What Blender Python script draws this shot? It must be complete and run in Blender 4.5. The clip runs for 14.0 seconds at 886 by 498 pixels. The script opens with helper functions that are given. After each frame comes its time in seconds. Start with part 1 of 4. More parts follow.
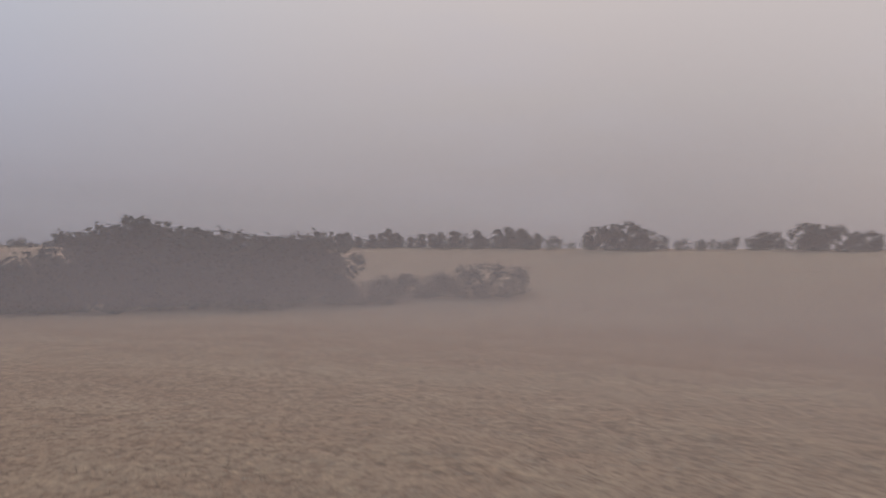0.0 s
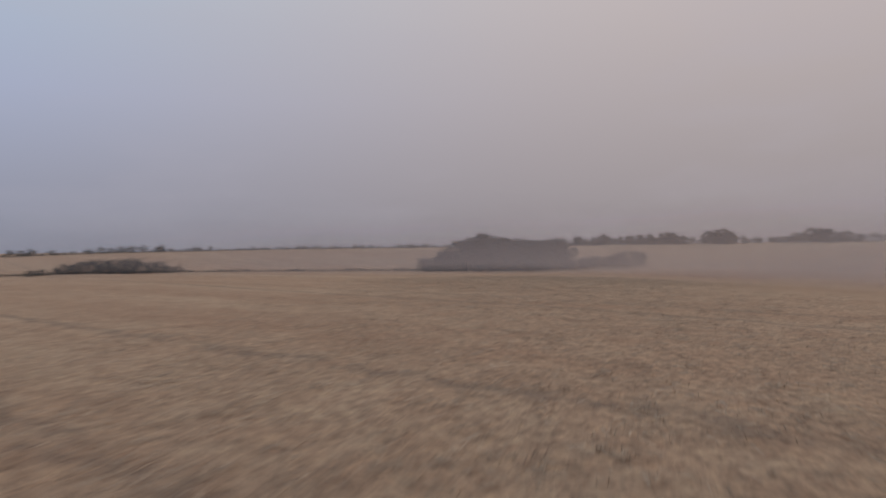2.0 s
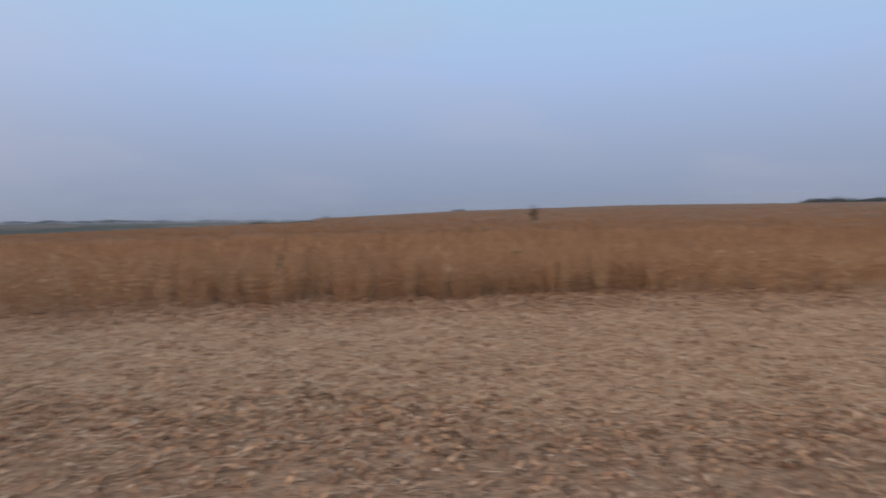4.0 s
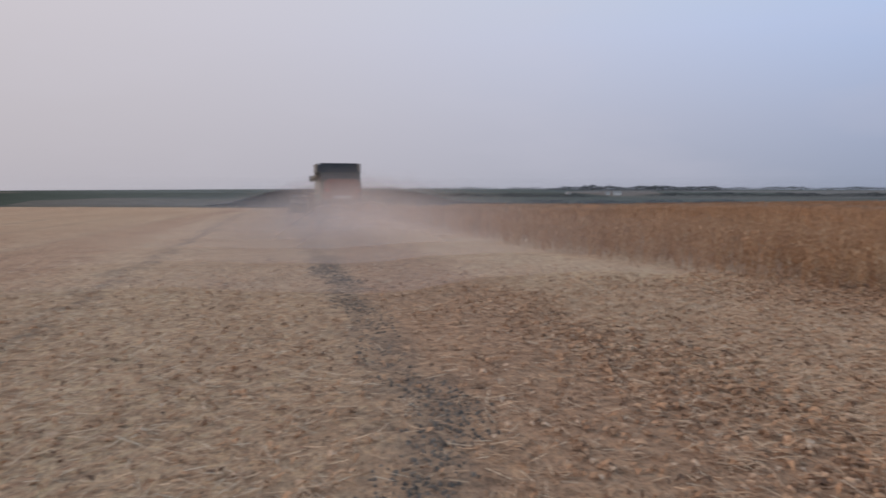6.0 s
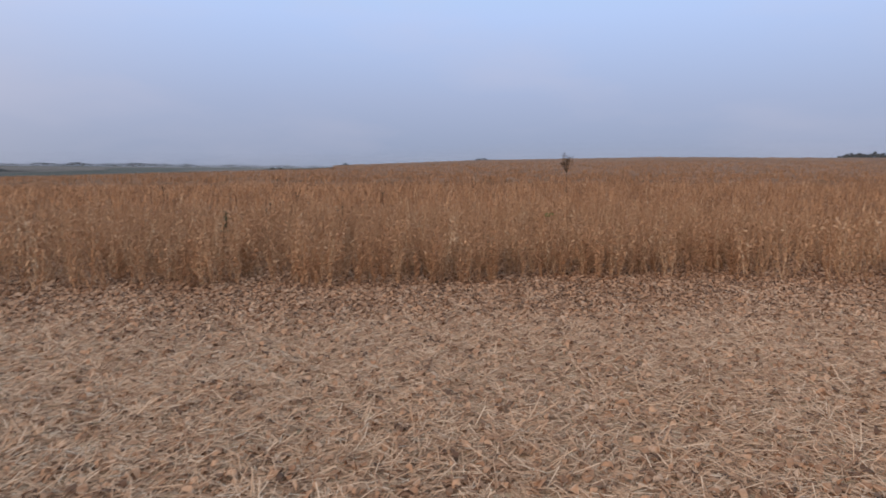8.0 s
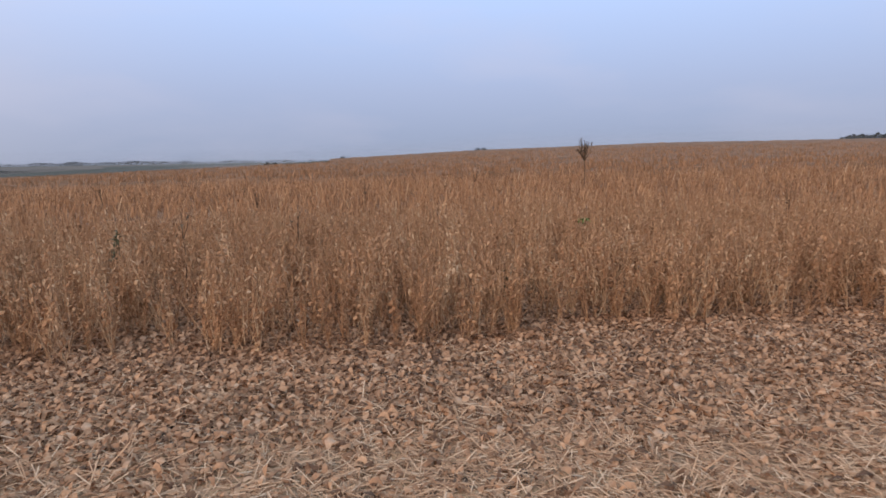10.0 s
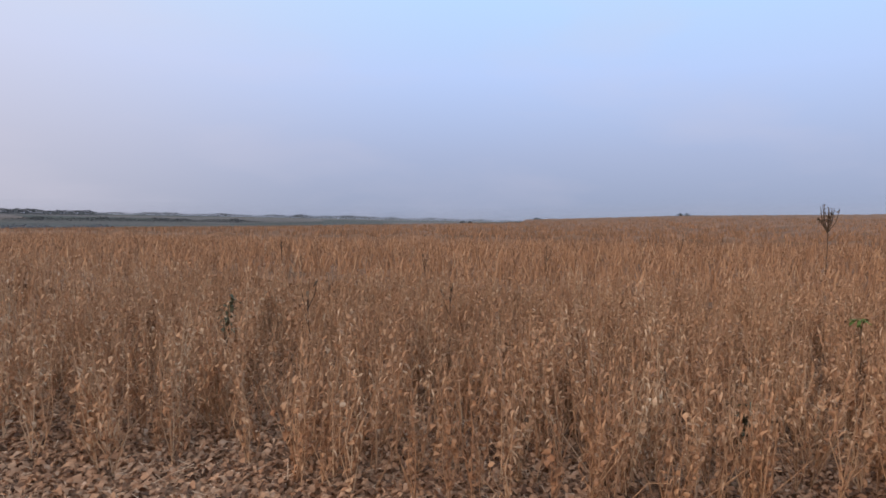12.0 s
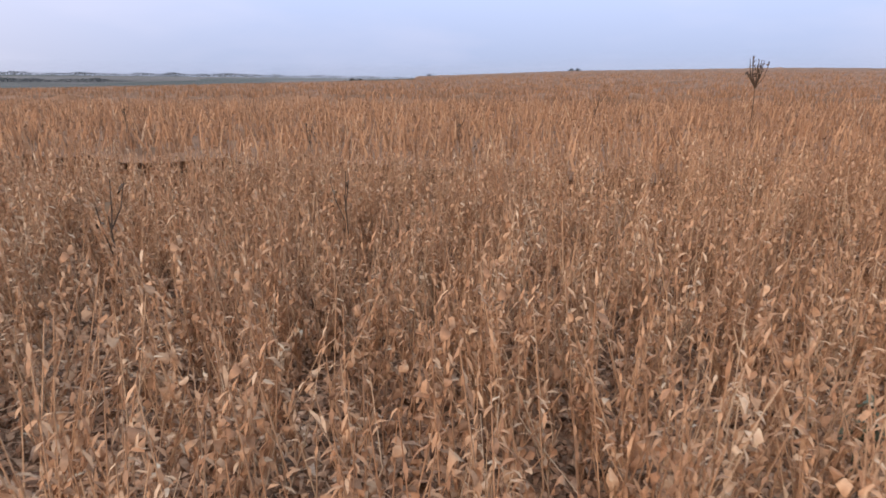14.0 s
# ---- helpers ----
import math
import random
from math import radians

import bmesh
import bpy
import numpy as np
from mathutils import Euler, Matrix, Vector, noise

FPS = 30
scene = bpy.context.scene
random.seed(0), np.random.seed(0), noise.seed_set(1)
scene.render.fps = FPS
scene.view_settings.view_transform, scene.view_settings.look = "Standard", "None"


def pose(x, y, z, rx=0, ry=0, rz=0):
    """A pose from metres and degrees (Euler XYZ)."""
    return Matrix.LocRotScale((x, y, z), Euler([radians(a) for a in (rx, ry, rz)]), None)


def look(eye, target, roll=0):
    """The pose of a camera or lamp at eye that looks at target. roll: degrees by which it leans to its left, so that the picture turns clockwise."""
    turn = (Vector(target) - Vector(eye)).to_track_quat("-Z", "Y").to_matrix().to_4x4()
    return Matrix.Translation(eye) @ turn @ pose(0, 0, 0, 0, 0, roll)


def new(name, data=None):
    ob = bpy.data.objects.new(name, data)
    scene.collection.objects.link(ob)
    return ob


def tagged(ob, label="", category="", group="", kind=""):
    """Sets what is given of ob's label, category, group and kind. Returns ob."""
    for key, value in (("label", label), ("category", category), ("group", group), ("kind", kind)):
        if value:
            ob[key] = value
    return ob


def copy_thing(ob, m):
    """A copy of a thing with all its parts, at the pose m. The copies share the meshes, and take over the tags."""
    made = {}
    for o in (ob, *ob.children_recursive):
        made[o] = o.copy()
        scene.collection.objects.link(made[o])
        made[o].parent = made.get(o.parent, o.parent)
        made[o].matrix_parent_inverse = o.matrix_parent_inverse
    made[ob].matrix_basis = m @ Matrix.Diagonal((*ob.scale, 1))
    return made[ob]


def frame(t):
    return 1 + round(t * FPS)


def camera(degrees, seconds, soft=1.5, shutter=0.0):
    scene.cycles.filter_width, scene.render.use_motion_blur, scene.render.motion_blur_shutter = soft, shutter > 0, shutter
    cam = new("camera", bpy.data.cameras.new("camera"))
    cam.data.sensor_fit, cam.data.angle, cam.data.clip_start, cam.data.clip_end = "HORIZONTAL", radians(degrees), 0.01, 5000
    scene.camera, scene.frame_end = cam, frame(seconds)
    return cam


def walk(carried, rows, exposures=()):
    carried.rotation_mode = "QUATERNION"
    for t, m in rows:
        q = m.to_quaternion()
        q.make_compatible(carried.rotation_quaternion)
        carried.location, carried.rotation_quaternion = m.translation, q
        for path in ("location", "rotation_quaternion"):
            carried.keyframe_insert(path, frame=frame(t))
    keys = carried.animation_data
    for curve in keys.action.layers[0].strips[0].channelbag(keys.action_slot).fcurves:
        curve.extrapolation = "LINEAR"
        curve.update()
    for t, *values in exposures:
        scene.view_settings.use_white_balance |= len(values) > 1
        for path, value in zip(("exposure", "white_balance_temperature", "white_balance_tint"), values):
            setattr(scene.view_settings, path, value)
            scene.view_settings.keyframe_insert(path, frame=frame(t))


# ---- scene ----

# ---------------------------------------------------------------- camera
EYE = 1.65
CLUMP_DIR = -62.0          # bearing of the near grove, degrees from +x
cam = camera(70, 14.0, soft=1.6, shutter=0.17)


def view(x, y, z, yaw, pitch, roll):
    """A pose from a place, a bearing from +x, a rise and a lean, in degrees."""
    a, p = radians(yaw), radians(pitch)
    way = Vector((math.cos(a) * math.cos(p), math.sin(a) * math.cos(p), math.sin(p)))
    return look(Vector((x, y, z)), Vector((x, y, z)) + way, roll)


def out(d):
    """The place d metres from the stand towards the grove."""
    return d * math.cos(radians(CLUMP_DIR)), d * math.sin(radians(CLUMP_DIR)) - 2.8


WALK = [  # seconds, x, y, yaw, pitch, roll
    (0.0, *out(57.0), -77.5, -0.46, 0.0),
    (0.25, *out(52.0), -85.5, -0.46, 0.0),
    (0.5, *out(47.5), -88.9, -0.46, 0.0),
    (0.75, *out(43.0), -86.5, -0.1, -0.05),
    (1.0, *out(38.0), -81.2, 0.4, -0.1),
    (1.25, *out(33.0), -77.0, 0.6, -0.2),
    (1.5, *out(27.0), -72.3, 0.67, -0.35),
    (1.75, *out(19.0), -65.0, 0.3, -0.8),
    (2.0, *out(11.0), -53.7, -0.3, -1.1),
    (2.3, *out(3.5), -32.2, -0.9, -0.6),
    (2.5, *out(0.8), -10.7, -1.2, -0.35),
    (2.7, 0.1, -2.85, 5.9, -1.2, 0.0),
    (3.0, 0.0, -2.75, 20.0, -1.33, 2.1),
    (3.2, 0.0, -2.45, 28.8, -1.3, 1.7),
    (3.5, 0.0, -2.0, 49.0, -1.3, 0.2),
    (3.8, 0.0, -1.65, 71.8, -1.6, -0.2),
    (4.0, 0.0, -1.5, 93.5, -2.8, -0.52),
    (4.2, 0.0, -1.38, 114.1, -2.9, -0.6),
    (4.6, 0.0, -1.15, 148.0, -3.5, -0.4),
    (5.0, 0.1, -0.85, 167.0, -4.5, 0.0),
    (5.4, 0.2, -0.5, 175.0, -5.2, 0.0),
    (5.8, 0.3, -0.1, 172.0, -5.5, 0.0),
    (6.1, 0.35, 0.25, 160.0, -5.6, -0.1),
    (6.3, 0.4, 0.5, 147.6, -5.6, -0.1),
    (6.4, 0.4, 0.55, 141.0, -4.6, 0.7),
    (6.5, 0.4, 0.6, 138.4, -2.1, 0.05),
    (6.9, 0.35, 0.9, 115.9, -5.7, 0.2),
    (7.0, 0.33, 1.0, 112.4, -9.0, -0.45),
    (7.5, 0.2, 1.6, 107.3, -4.9, -2.0),
    (8.0, 0.05, 2.3, 95.5, -7.4, 0.5),
    (8.2, 0.0, 2.6, 93.2, -6.2, -0.8),
    (9.2, -0.1, 4.3, 93.0, -7.5, 0.5),
    (10.3, -0.2, 5.95, 97.0, -9.3, -0.4),
    (10.5, -0.2, 6.2, 96.5, -10.4, 4.1),
    (11.0, -0.25, 6.6, 98.5, -8.3, 0.35),
    (11.5, -0.3, 7.0, 107.1, -3.0, -0.6),
    (12.0, -0.4, 7.45, 112.8, -2.76, 1.15),
    (12.5, -0.5, 7.9, 109.4, -3.2, 0.6),
    (13.0, -0.65, 8.4, 106.5, -7.3, -0.2),
    (13.5, -0.9, 8.9, 105.0, -13.0, 0.2),
    (14.0, -1.2, 9.4, 103.0, -15.2, 0.7),
]
walk(cam, [(t, view(x, y, EYE, a, p, r)) for t, x, y, a, p, r in WALK],
     exposures=[(0.0, -0.28, 6430, 10), (1.0, -0.36, 6450, 11), (1.5, -0.42, 6500, 12), (2.0, -0.47, 6600, 13), (2.5, -0.5, 7150, 16), (3.0, -0.42, 6850, 15), (3.5, -0.36, 6580, 12),
                (4.0, -0.25, 6470, 11), (6.5, -0.15, 6380, 12), (7.0, -0.1, 6520, 15), (8.0, 0.01, 6520, 14), (10.5, 0.28, 6520, 14), (11.0, 0.4, 6560, 15), (12.0, 0.08, 6500, 15),
                (12.5, 0.08, 6500, 15), (13.0, 0.09, 6500, 15), (13.5, 0.31, 6480, 16), (14.0, 0.63, 6480, 16)])

# ---------------------------------------------------------------- light
SUN_BEARING, SUN_RISE = -125.0, 7.0
world = bpy.data.worlds.new("dusk_sky")
scene.world = world
world.use_nodes = True
wn, wl = world.node_tree.nodes, world.node_tree.links
wn.clear()
w_out = wn.new("ShaderNodeOutputWorld")
w_bg = wn.new("ShaderNodeBackground")
w_sky = wn.new("ShaderNodeTexSky")
w_sky.sky_type, w_sky.sun_disc = "NISHITA", False
w_sky.sun_elevation, w_sky.sun_rotation = radians(SUN_RISE), radians(90 - SUN_BEARING)
w_sky.dust_density, w_sky.air_density = 3.0, 1.0
w_co = wn.new("ShaderNodeTexCoord")
w_sep = wn.new("ShaderNodeSeparateXYZ")
wl.new(w_co.outputs["Generated"], w_sep.inputs[0])
# smoke and dust in the air: mauve grey low down, pale blue above
w_up = wn.new("ShaderNodeValToRGB")
w_up.color_ramp.elements[0].position, w_up.color_ramp.elements[0].color = 0.0, (0.285, 0.345, 0.47, 1)
w_up.color_ramp.elements[1].position, w_up.color_ramp.elements[1].color = 0.42, (0.47, 0.75, 1.0, 1)
e = w_up.color_ramp.elements.new(0.10)
e.color = (0.372, 0.455, 0.645, 1)
e = w_up.color_ramp.elements.new(0.22)
e.color = (0.45, 0.60, 0.90, 1)
wl.new(w_sep.outputs["Z"], w_up.inputs[0])
w_warm = wn.new("ShaderNodeValToRGB")
w_warm.color_ramp.elements[0].position, w_warm.color_ramp.elements[0].color = 0.0, (0.40, 0.365, 0.385, 1)
w_warm.color_ramp.elements[1].position, w_warm.color_ramp.elements[1].color = 0.40, (0.75, 0.67, 0.655, 1)
wl.new(w_sep.outputs["Z"], w_warm.inputs[0])
w_dot = wn.new("ShaderNodeVectorMath")
w_dot.operation = "DOT_PRODUCT"
w_dot.inputs[1].default_value = (math.cos(radians(-112)), math.sin(radians(-112)), 0)
wl.new(w_co.outputs["Generated"], w_dot.inputs[0])
w_side = wn.new("ShaderNodeMapRange")
w_side.interpolation_type = "SMOOTHSTEP"
w_side.inputs["From Min"].default_value, w_side.inputs["From Max"].default_value = -0.8, 0.95
wl.new(w_dot.outputs["Value"], w_side.inputs["Value"])
w_mix = wn.new("ShaderNodeMix")
w_mix.data_type = "RGBA"
wl.new(w_side.outputs[0], w_mix.inputs["Factor"])
wl.new(w_up.outputs[0], w_mix.inputs["A"])
wl.new(w_warm.outputs[0], w_mix.inputs["B"])
# thin uneven cloud
w_cl = wn.new("ShaderNodeTexNoise")
w_cl.inputs["Scale"].default_value, w_cl.inputs["Detail"].default_value = 3.2, 5
w_map = wn.new("ShaderNodeMapping")
w_map.inputs["Scale"].default_value = (1, 1, 3.2)
wl.new(w_co.outputs["Generated"], w_map.inputs[0])
wl.new(w_map.outputs[0], w_cl.inputs["Vector"])
w_clr = wn.new("ShaderNodeMapRange")
w_clr.inputs["From Min"].default_value, w_clr.inputs["From Max"].default_value = 0.5, 0.8
w_clr.inputs["To Max"].default_value = 0.25
wl.new(w_cl.outputs["Fac"], w_clr.inputs["Value"])
w_mix2 = wn.new("ShaderNodeMix")
w_mix2.data_type = "RGBA"
w_mix2.inputs["B"].default_value = (0.60, 0.58, 0.67, 1)
wl.new(w_clr.outputs[0], w_mix2.inputs["Factor"])
wl.new(w_mix.outputs["Result"], w_mix2.inputs["A"])
# brighter sky where the sun goes down
w_west = wn.new("ShaderNodeVectorMath")
w_west.operation = "DOT_PRODUCT"
w_west.inputs[1].default_value = (math.cos(radians(-172)), math.sin(radians(-172)), 0.25)
wl.new(w_co.outputs["Generated"], w_west.inputs[0])
w_glow = wn.new("ShaderNodeMapRange")
w_glow.interpolation_type = "SMOOTHSTEP"
w_glow.inputs["From Min"].default_value, w_glow.inputs["From Max"].default_value = 0.25, 1.15
w_glow.inputs["To Max"].default_value = 0.36
wl.new(w_west.outputs["Value"], w_glow.inputs["Value"])
w_mix3 = wn.new("ShaderNodeMix")
w_mix3.data_type = "RGBA"
w_mix3.inputs["B"].default_value = (0.83, 0.80, 0.85, 1)
wl.new(w_glow.outputs[0], w_mix3.inputs["Factor"])
wl.new(w_mix2.outputs["Result"], w_mix3.inputs["A"])
w_skys = wn.new("ShaderNodeVectorMath")
w_skys.operation = "SCALE"
w_skys.inputs["Scale"].default_value = 0.002
wl.new(w_sky.outputs[0], w_skys.inputs[0])
w_add = wn.new("ShaderNodeVectorMath")
w_add.operation = "ADD"
wl.new(w_mix3.outputs["Result"], w_add.inputs[0])
wl.new(w_skys.outputs[0], w_add.inputs[1])
wl.new(w_add.outputs[0], w_bg.inputs["Color"])
w_bg.inputs["Strength"].default_value = 1.0
wl.new(w_bg.outputs[0], w_out.inputs[0])

sun = new("sun", bpy.data.lights.new("sun", "SUN"))
sun.data.energy, sun.data.angle, sun.data.color = 1.5, radians(45), (1.0, 0.78, 0.6)
a, p = radians(SUN_BEARING), radians(22)
sun.matrix_world = look((0, 0, 50), Vector((0, 0, 50)) - 10 * Vector(
    (math.cos(a) * math.cos(p), math.sin(a) * math.cos(p), math.sin(p))))


# ---------------------------------------------------------------- materials
def nodes_of(name):
    m = bpy.data.materials.new(name)
    m.use_nodes = True
    n, l = m.node_tree.nodes, m.node_tree.links
    return m, n, l, n["Principled BSDF"]


def ramp_node(n, stops):
    r = n.new("ShaderNodeValToRGB")
    els = r.color_ramp.elements
    els[0].position, els[0].color = stops[0][0], (*stops[0][1], 1)
    els[1].position, els[1].color = stops[-1][0], (*stops[-1][1], 1)
    for pos, col in stops[1:-1]:
        els.new(pos).color = (*col, 1)
    return r


def noise_node(n, l, scale, detail=4, co=None, rough=0.55):
    t = n.new("ShaderNodeTexNoise")
    t.inputs["Scale"].default_value, t.inputs["Detail"].default_value = scale, detail
    t.inputs["Roughness"].default_value = rough
    if co is not None:
        l.new(co, t.inputs["Vector"])
    return t


def mixed(n, l, fac, a, b, kind="MIX"):
    m = n.new("ShaderNodeMix")
    m.data_type, m.blend_type = "RGBA", kind
    for key, v in (("Factor", fac), ("A", a), ("B", b)):
        if isinstance(v, (int, float)):
            m.inputs[key].default_value = v
        elif isinstance(v, tuple):
            m.inputs[key].default_value = (*v, 1)
        else:
            l.new(v, m.inputs[key])
    return m.outputs["Result"]


def plain_mat(name, colour, rough=0.6, metal=0.0, vary=0.25, scale=3.0):
    """Paint, rubber, metal or glass with stains at two sizes."""
    m, n, l, b = nodes_of(name)
    co = n.new("ShaderNodeTexCoord").outputs["Object"]
    big, small = noise_node(n, l, scale, 5, co), noise_node(n, l, scale * 14, 4, co)
    dusty = tuple(0.6 * c + 0.4 * d for c, d in zip(colour, (0.30, 0.24, 0.18)))
    r = ramp_node(n, [(0.35, colour), (0.75, tuple((1 - vary) * c + vary * d for c, d in zip(colour, dusty)))])
    l.new(big.outputs["Fac"], r.inputs[0])
    l.new(mixed(n, l, 0.2, r.outputs[0], small.outputs["Fac"], "OVERLAY"), b.inputs["Base Color"])
    b.inputs["Roughness"].default_value, b.inputs["Metallic"].default_value = rough, metal
    return m


def tone_mat(name, stops, rough=0.85, thin_leaf=0.0):
    """Plant matter whose colour goes by each piece's own tone."""
    m, n, l, b = nodes_of(name)
    at = n.new("ShaderNodeAttribute")
    at.attribute_name = "tone"
    r = ramp_node(n, stops)
    l.new(at.outputs["Fac"], r.inputs[0])
    co = n.new("ShaderNodeTexCoord").outputs["Object"]
    grain = noise_node(n, l, 60, 3, co)
    l.new(mixed(n, l, 0.35, r.outputs[0], grain.outputs["Fac"], "OVERLAY"), b.inputs["Base Color"])
    b.inputs["Roughness"].default_value = rough
    b.inputs["Specular IOR Level"].default_value = 0.25
    if thin_leaf:  # dry leaves and pods let some light through
        tl, mx = n.new("ShaderNodeBsdfTranslucent"), n.new("ShaderNodeMixShader")
        l.new(b.inputs["Base Color"].links[0].from_socket, tl.inputs["Color"])
        mx.inputs[0].default_value = thin_leaf
        l.new(b.outputs[0], mx.inputs[1])
        l.new(tl.outputs[0], mx.inputs[2])
        l.new(mx.outputs[0], n["Material Output"].inputs["Surface"])
    return m


def ground_mat():
    """Stubble field: pale chopped straw in swaths, brown leaf litter, bare soil, wheel tracks."""
    m, n, l, b = nodes_of("stubble_field")
    co = n.new("ShaderNodeTexCoord").outputs["Object"]
    sep = n.new("ShaderNodeSeparateXYZ")
    l.new(co, sep.inputs[0])
    stretch = n.new("ShaderNodeMapping")
    stretch.inputs["Scale"].default_value = (0.12, 1, 1)
    l.new(co, stretch.inputs[0])
    band = noise_node(n, l, 0.22, 3, stretch.outputs[0])
    patch = noise_node(n, l, 0.9, 6, co, 0.65)
    fine = noise_node(n, l, 18, 6, co, 0.7)
    speck = noise_node(n, l, 55, 3, co)
    wob = n.new("ShaderNodeMath")
    wob.operation = "MULTIPLY_ADD"
    wob.inputs[1].default_value = 1.8
    l.new(patch.outputs["Fac"], wob.inputs[0])
    l.new(sep.outputs["Y"], wob.inputs[2])
    strips = ramp_node(n, [(0.0, (.36,) * 3), (0.20, (.38,) * 3), (0.235, (.5,) * 3), (0.26, (.16,) * 3), (0.333, (.18,) * 3), (0.365, (.55,) * 3),
                           (0.55, (.5,) * 3), (0.59, (.2,) * 3), (0.645, (.2,) * 3), (0.695, (.76,) * 3), (0.845, (.8,) * 3), (0.902, (.3,) * 3), (1.0, (.26,) * 3)])
    span = n.new("ShaderNodeMapRange")
    span.inputs["From Min"].default_value, span.inputs["From Max"].default_value = -12.0, 13.0
    l.new(wob.outputs[0], span.inputs["Value"])
    l.new(span.outputs[0], strips.inputs[0])
    litter = n.new("ShaderNodeMath")
    litter.operation = "MULTIPLY_ADD"
    litter.inputs[1].default_value = 0.55
    l.new(strips.outputs[0], litter.inputs[0])
    half = n.new("ShaderNodeMath")
    half.operation = "MULTIPLY"
    half.inputs[1].default_value = 0.45
    l.new(band.outputs["Fac"], half.inputs[0])
    l.new(half.outputs[0], litter.inputs[2])
    mottle = n.new("ShaderNodeMath")
    mottle.operation = "MULTIPLY_ADD"
    mottle.inputs[1].default_value = 0.5
    l.new(patch.outputs["Fac"], mottle.inputs[0])
    l.new(litter.outputs[0], mottle.inputs[2])
    base = ramp_node(n, [(0.28, (0.29, 0.165, 0.108)), (0.56, (0.42, 0.258, 0.168)), (0.95, (0.58, 0.42, 0.285))])
    l.new(mottle.outputs[0], base.inputs[0])
    grit = ramp_node(n, [(0.30, (0.08, 0.07, 0.065)), (0.46, (0.5, 0.5, 0.5)), (0.75, (0.72, 0.7, 0.66))])
    l.new(fine.outputs["Fac"], grit.inputs[0])
    c1 = mixed(n, l, 0.75, base.outputs[0], grit.outputs[0], "OVERLAY")
    c2 = mixed(n, l, 0.3, c1, speck.outputs["Fac"], "OVERLAY")
    clod = noise_node(n, l, 6.5, 5, co, 0.7)
    lump = ramp_node(n, [(0.36, (0.16, 0.15, 0.14)), (0.5, (0.5, 0.5, 0.5)), (0.66, (0.74, 0.72, 0.66))])
    l.new(clod.outputs["Fac"], lump.inputs[0])
    c2 = mixed(n, l, 0.6, c2, lump.outputs[0], "OVERLAY")
    for turn, fall in ((0.3, 0.0), (1.4, 3.0), (2.5, 7.0)):  # lying straws, three ways
        lay = n.new("ShaderNodeMapping")
        lay.inputs["Rotation"].default_value = (0, 0, turn)
        lay.inputs["Location"].default_value = (fall, fall, 0)
        lay.inputs["Scale"].default_value = (9, 95, 9)
        l.new(co, lay.inputs[0])
        fib = noise_node(n, l, 1.0, 2, lay.outputs[0])
        pale = n.new("ShaderNodeMapRange")
        pale.inputs["From Min"].default_value, pale.inputs["From Max"].default_value = 0.56, 0.70
        pale.inputs["To Max"].default_value = 0.34
        l.new(fib.outputs["Fac"], pale.inputs["Value"])
        c2 = mixed(n, l, pale.outputs[0], c2, (0.55, 0.40, 0.28))
        dim = n.new("ShaderNodeMapRange")
        dim.inputs["From Min"].default_value, dim.inputs["From Max"].default_value = 0.42, 0.30
        dim.inputs["To Max"].default_value = 0.55
        l.new(fib.outputs["Fac"], dim.inputs["Value"])
        c2 = mixed(n, l, dim.outputs[0], c2, (0.12, 0.08, 0.06))
    breaks = n.new("ShaderNodeMapRange")
    breaks.inputs["From Min"].default_value, breaks.inputs["From Max"].default_value = 0.36, 0.56
    breaks.inputs["To Min"].default_value, breaks.inputs["To Max"].default_value = 0.2, 1.0
    l.new(noise_node(n, l, 2.6, 4, co).outputs["Fac"], breaks.inputs["Value"])
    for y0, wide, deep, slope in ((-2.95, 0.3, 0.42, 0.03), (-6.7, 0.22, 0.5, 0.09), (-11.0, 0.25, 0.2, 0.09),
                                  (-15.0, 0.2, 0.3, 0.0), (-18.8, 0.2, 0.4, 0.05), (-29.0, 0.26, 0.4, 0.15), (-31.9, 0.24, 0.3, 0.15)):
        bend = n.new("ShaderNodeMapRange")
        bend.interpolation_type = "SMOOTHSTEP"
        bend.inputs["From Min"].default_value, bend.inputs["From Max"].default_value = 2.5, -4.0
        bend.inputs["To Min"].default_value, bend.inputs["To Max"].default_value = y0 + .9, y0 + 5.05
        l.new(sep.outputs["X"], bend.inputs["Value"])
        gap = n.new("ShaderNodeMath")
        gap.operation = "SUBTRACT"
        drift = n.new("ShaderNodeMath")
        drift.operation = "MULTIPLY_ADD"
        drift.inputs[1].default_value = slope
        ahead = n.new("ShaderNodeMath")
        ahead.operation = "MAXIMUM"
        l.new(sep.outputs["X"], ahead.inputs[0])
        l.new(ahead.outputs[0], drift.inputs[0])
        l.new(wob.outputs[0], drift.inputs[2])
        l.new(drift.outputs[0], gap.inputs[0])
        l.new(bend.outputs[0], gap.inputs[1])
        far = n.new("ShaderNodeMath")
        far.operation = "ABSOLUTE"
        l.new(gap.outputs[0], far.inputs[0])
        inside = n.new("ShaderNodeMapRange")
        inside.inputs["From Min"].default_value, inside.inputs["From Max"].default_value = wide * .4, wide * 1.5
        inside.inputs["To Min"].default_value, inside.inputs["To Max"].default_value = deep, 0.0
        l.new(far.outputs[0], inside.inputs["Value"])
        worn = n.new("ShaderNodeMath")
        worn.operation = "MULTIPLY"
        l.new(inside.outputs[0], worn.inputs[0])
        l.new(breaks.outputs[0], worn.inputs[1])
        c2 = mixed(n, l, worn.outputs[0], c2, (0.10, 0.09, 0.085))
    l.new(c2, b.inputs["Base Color"])
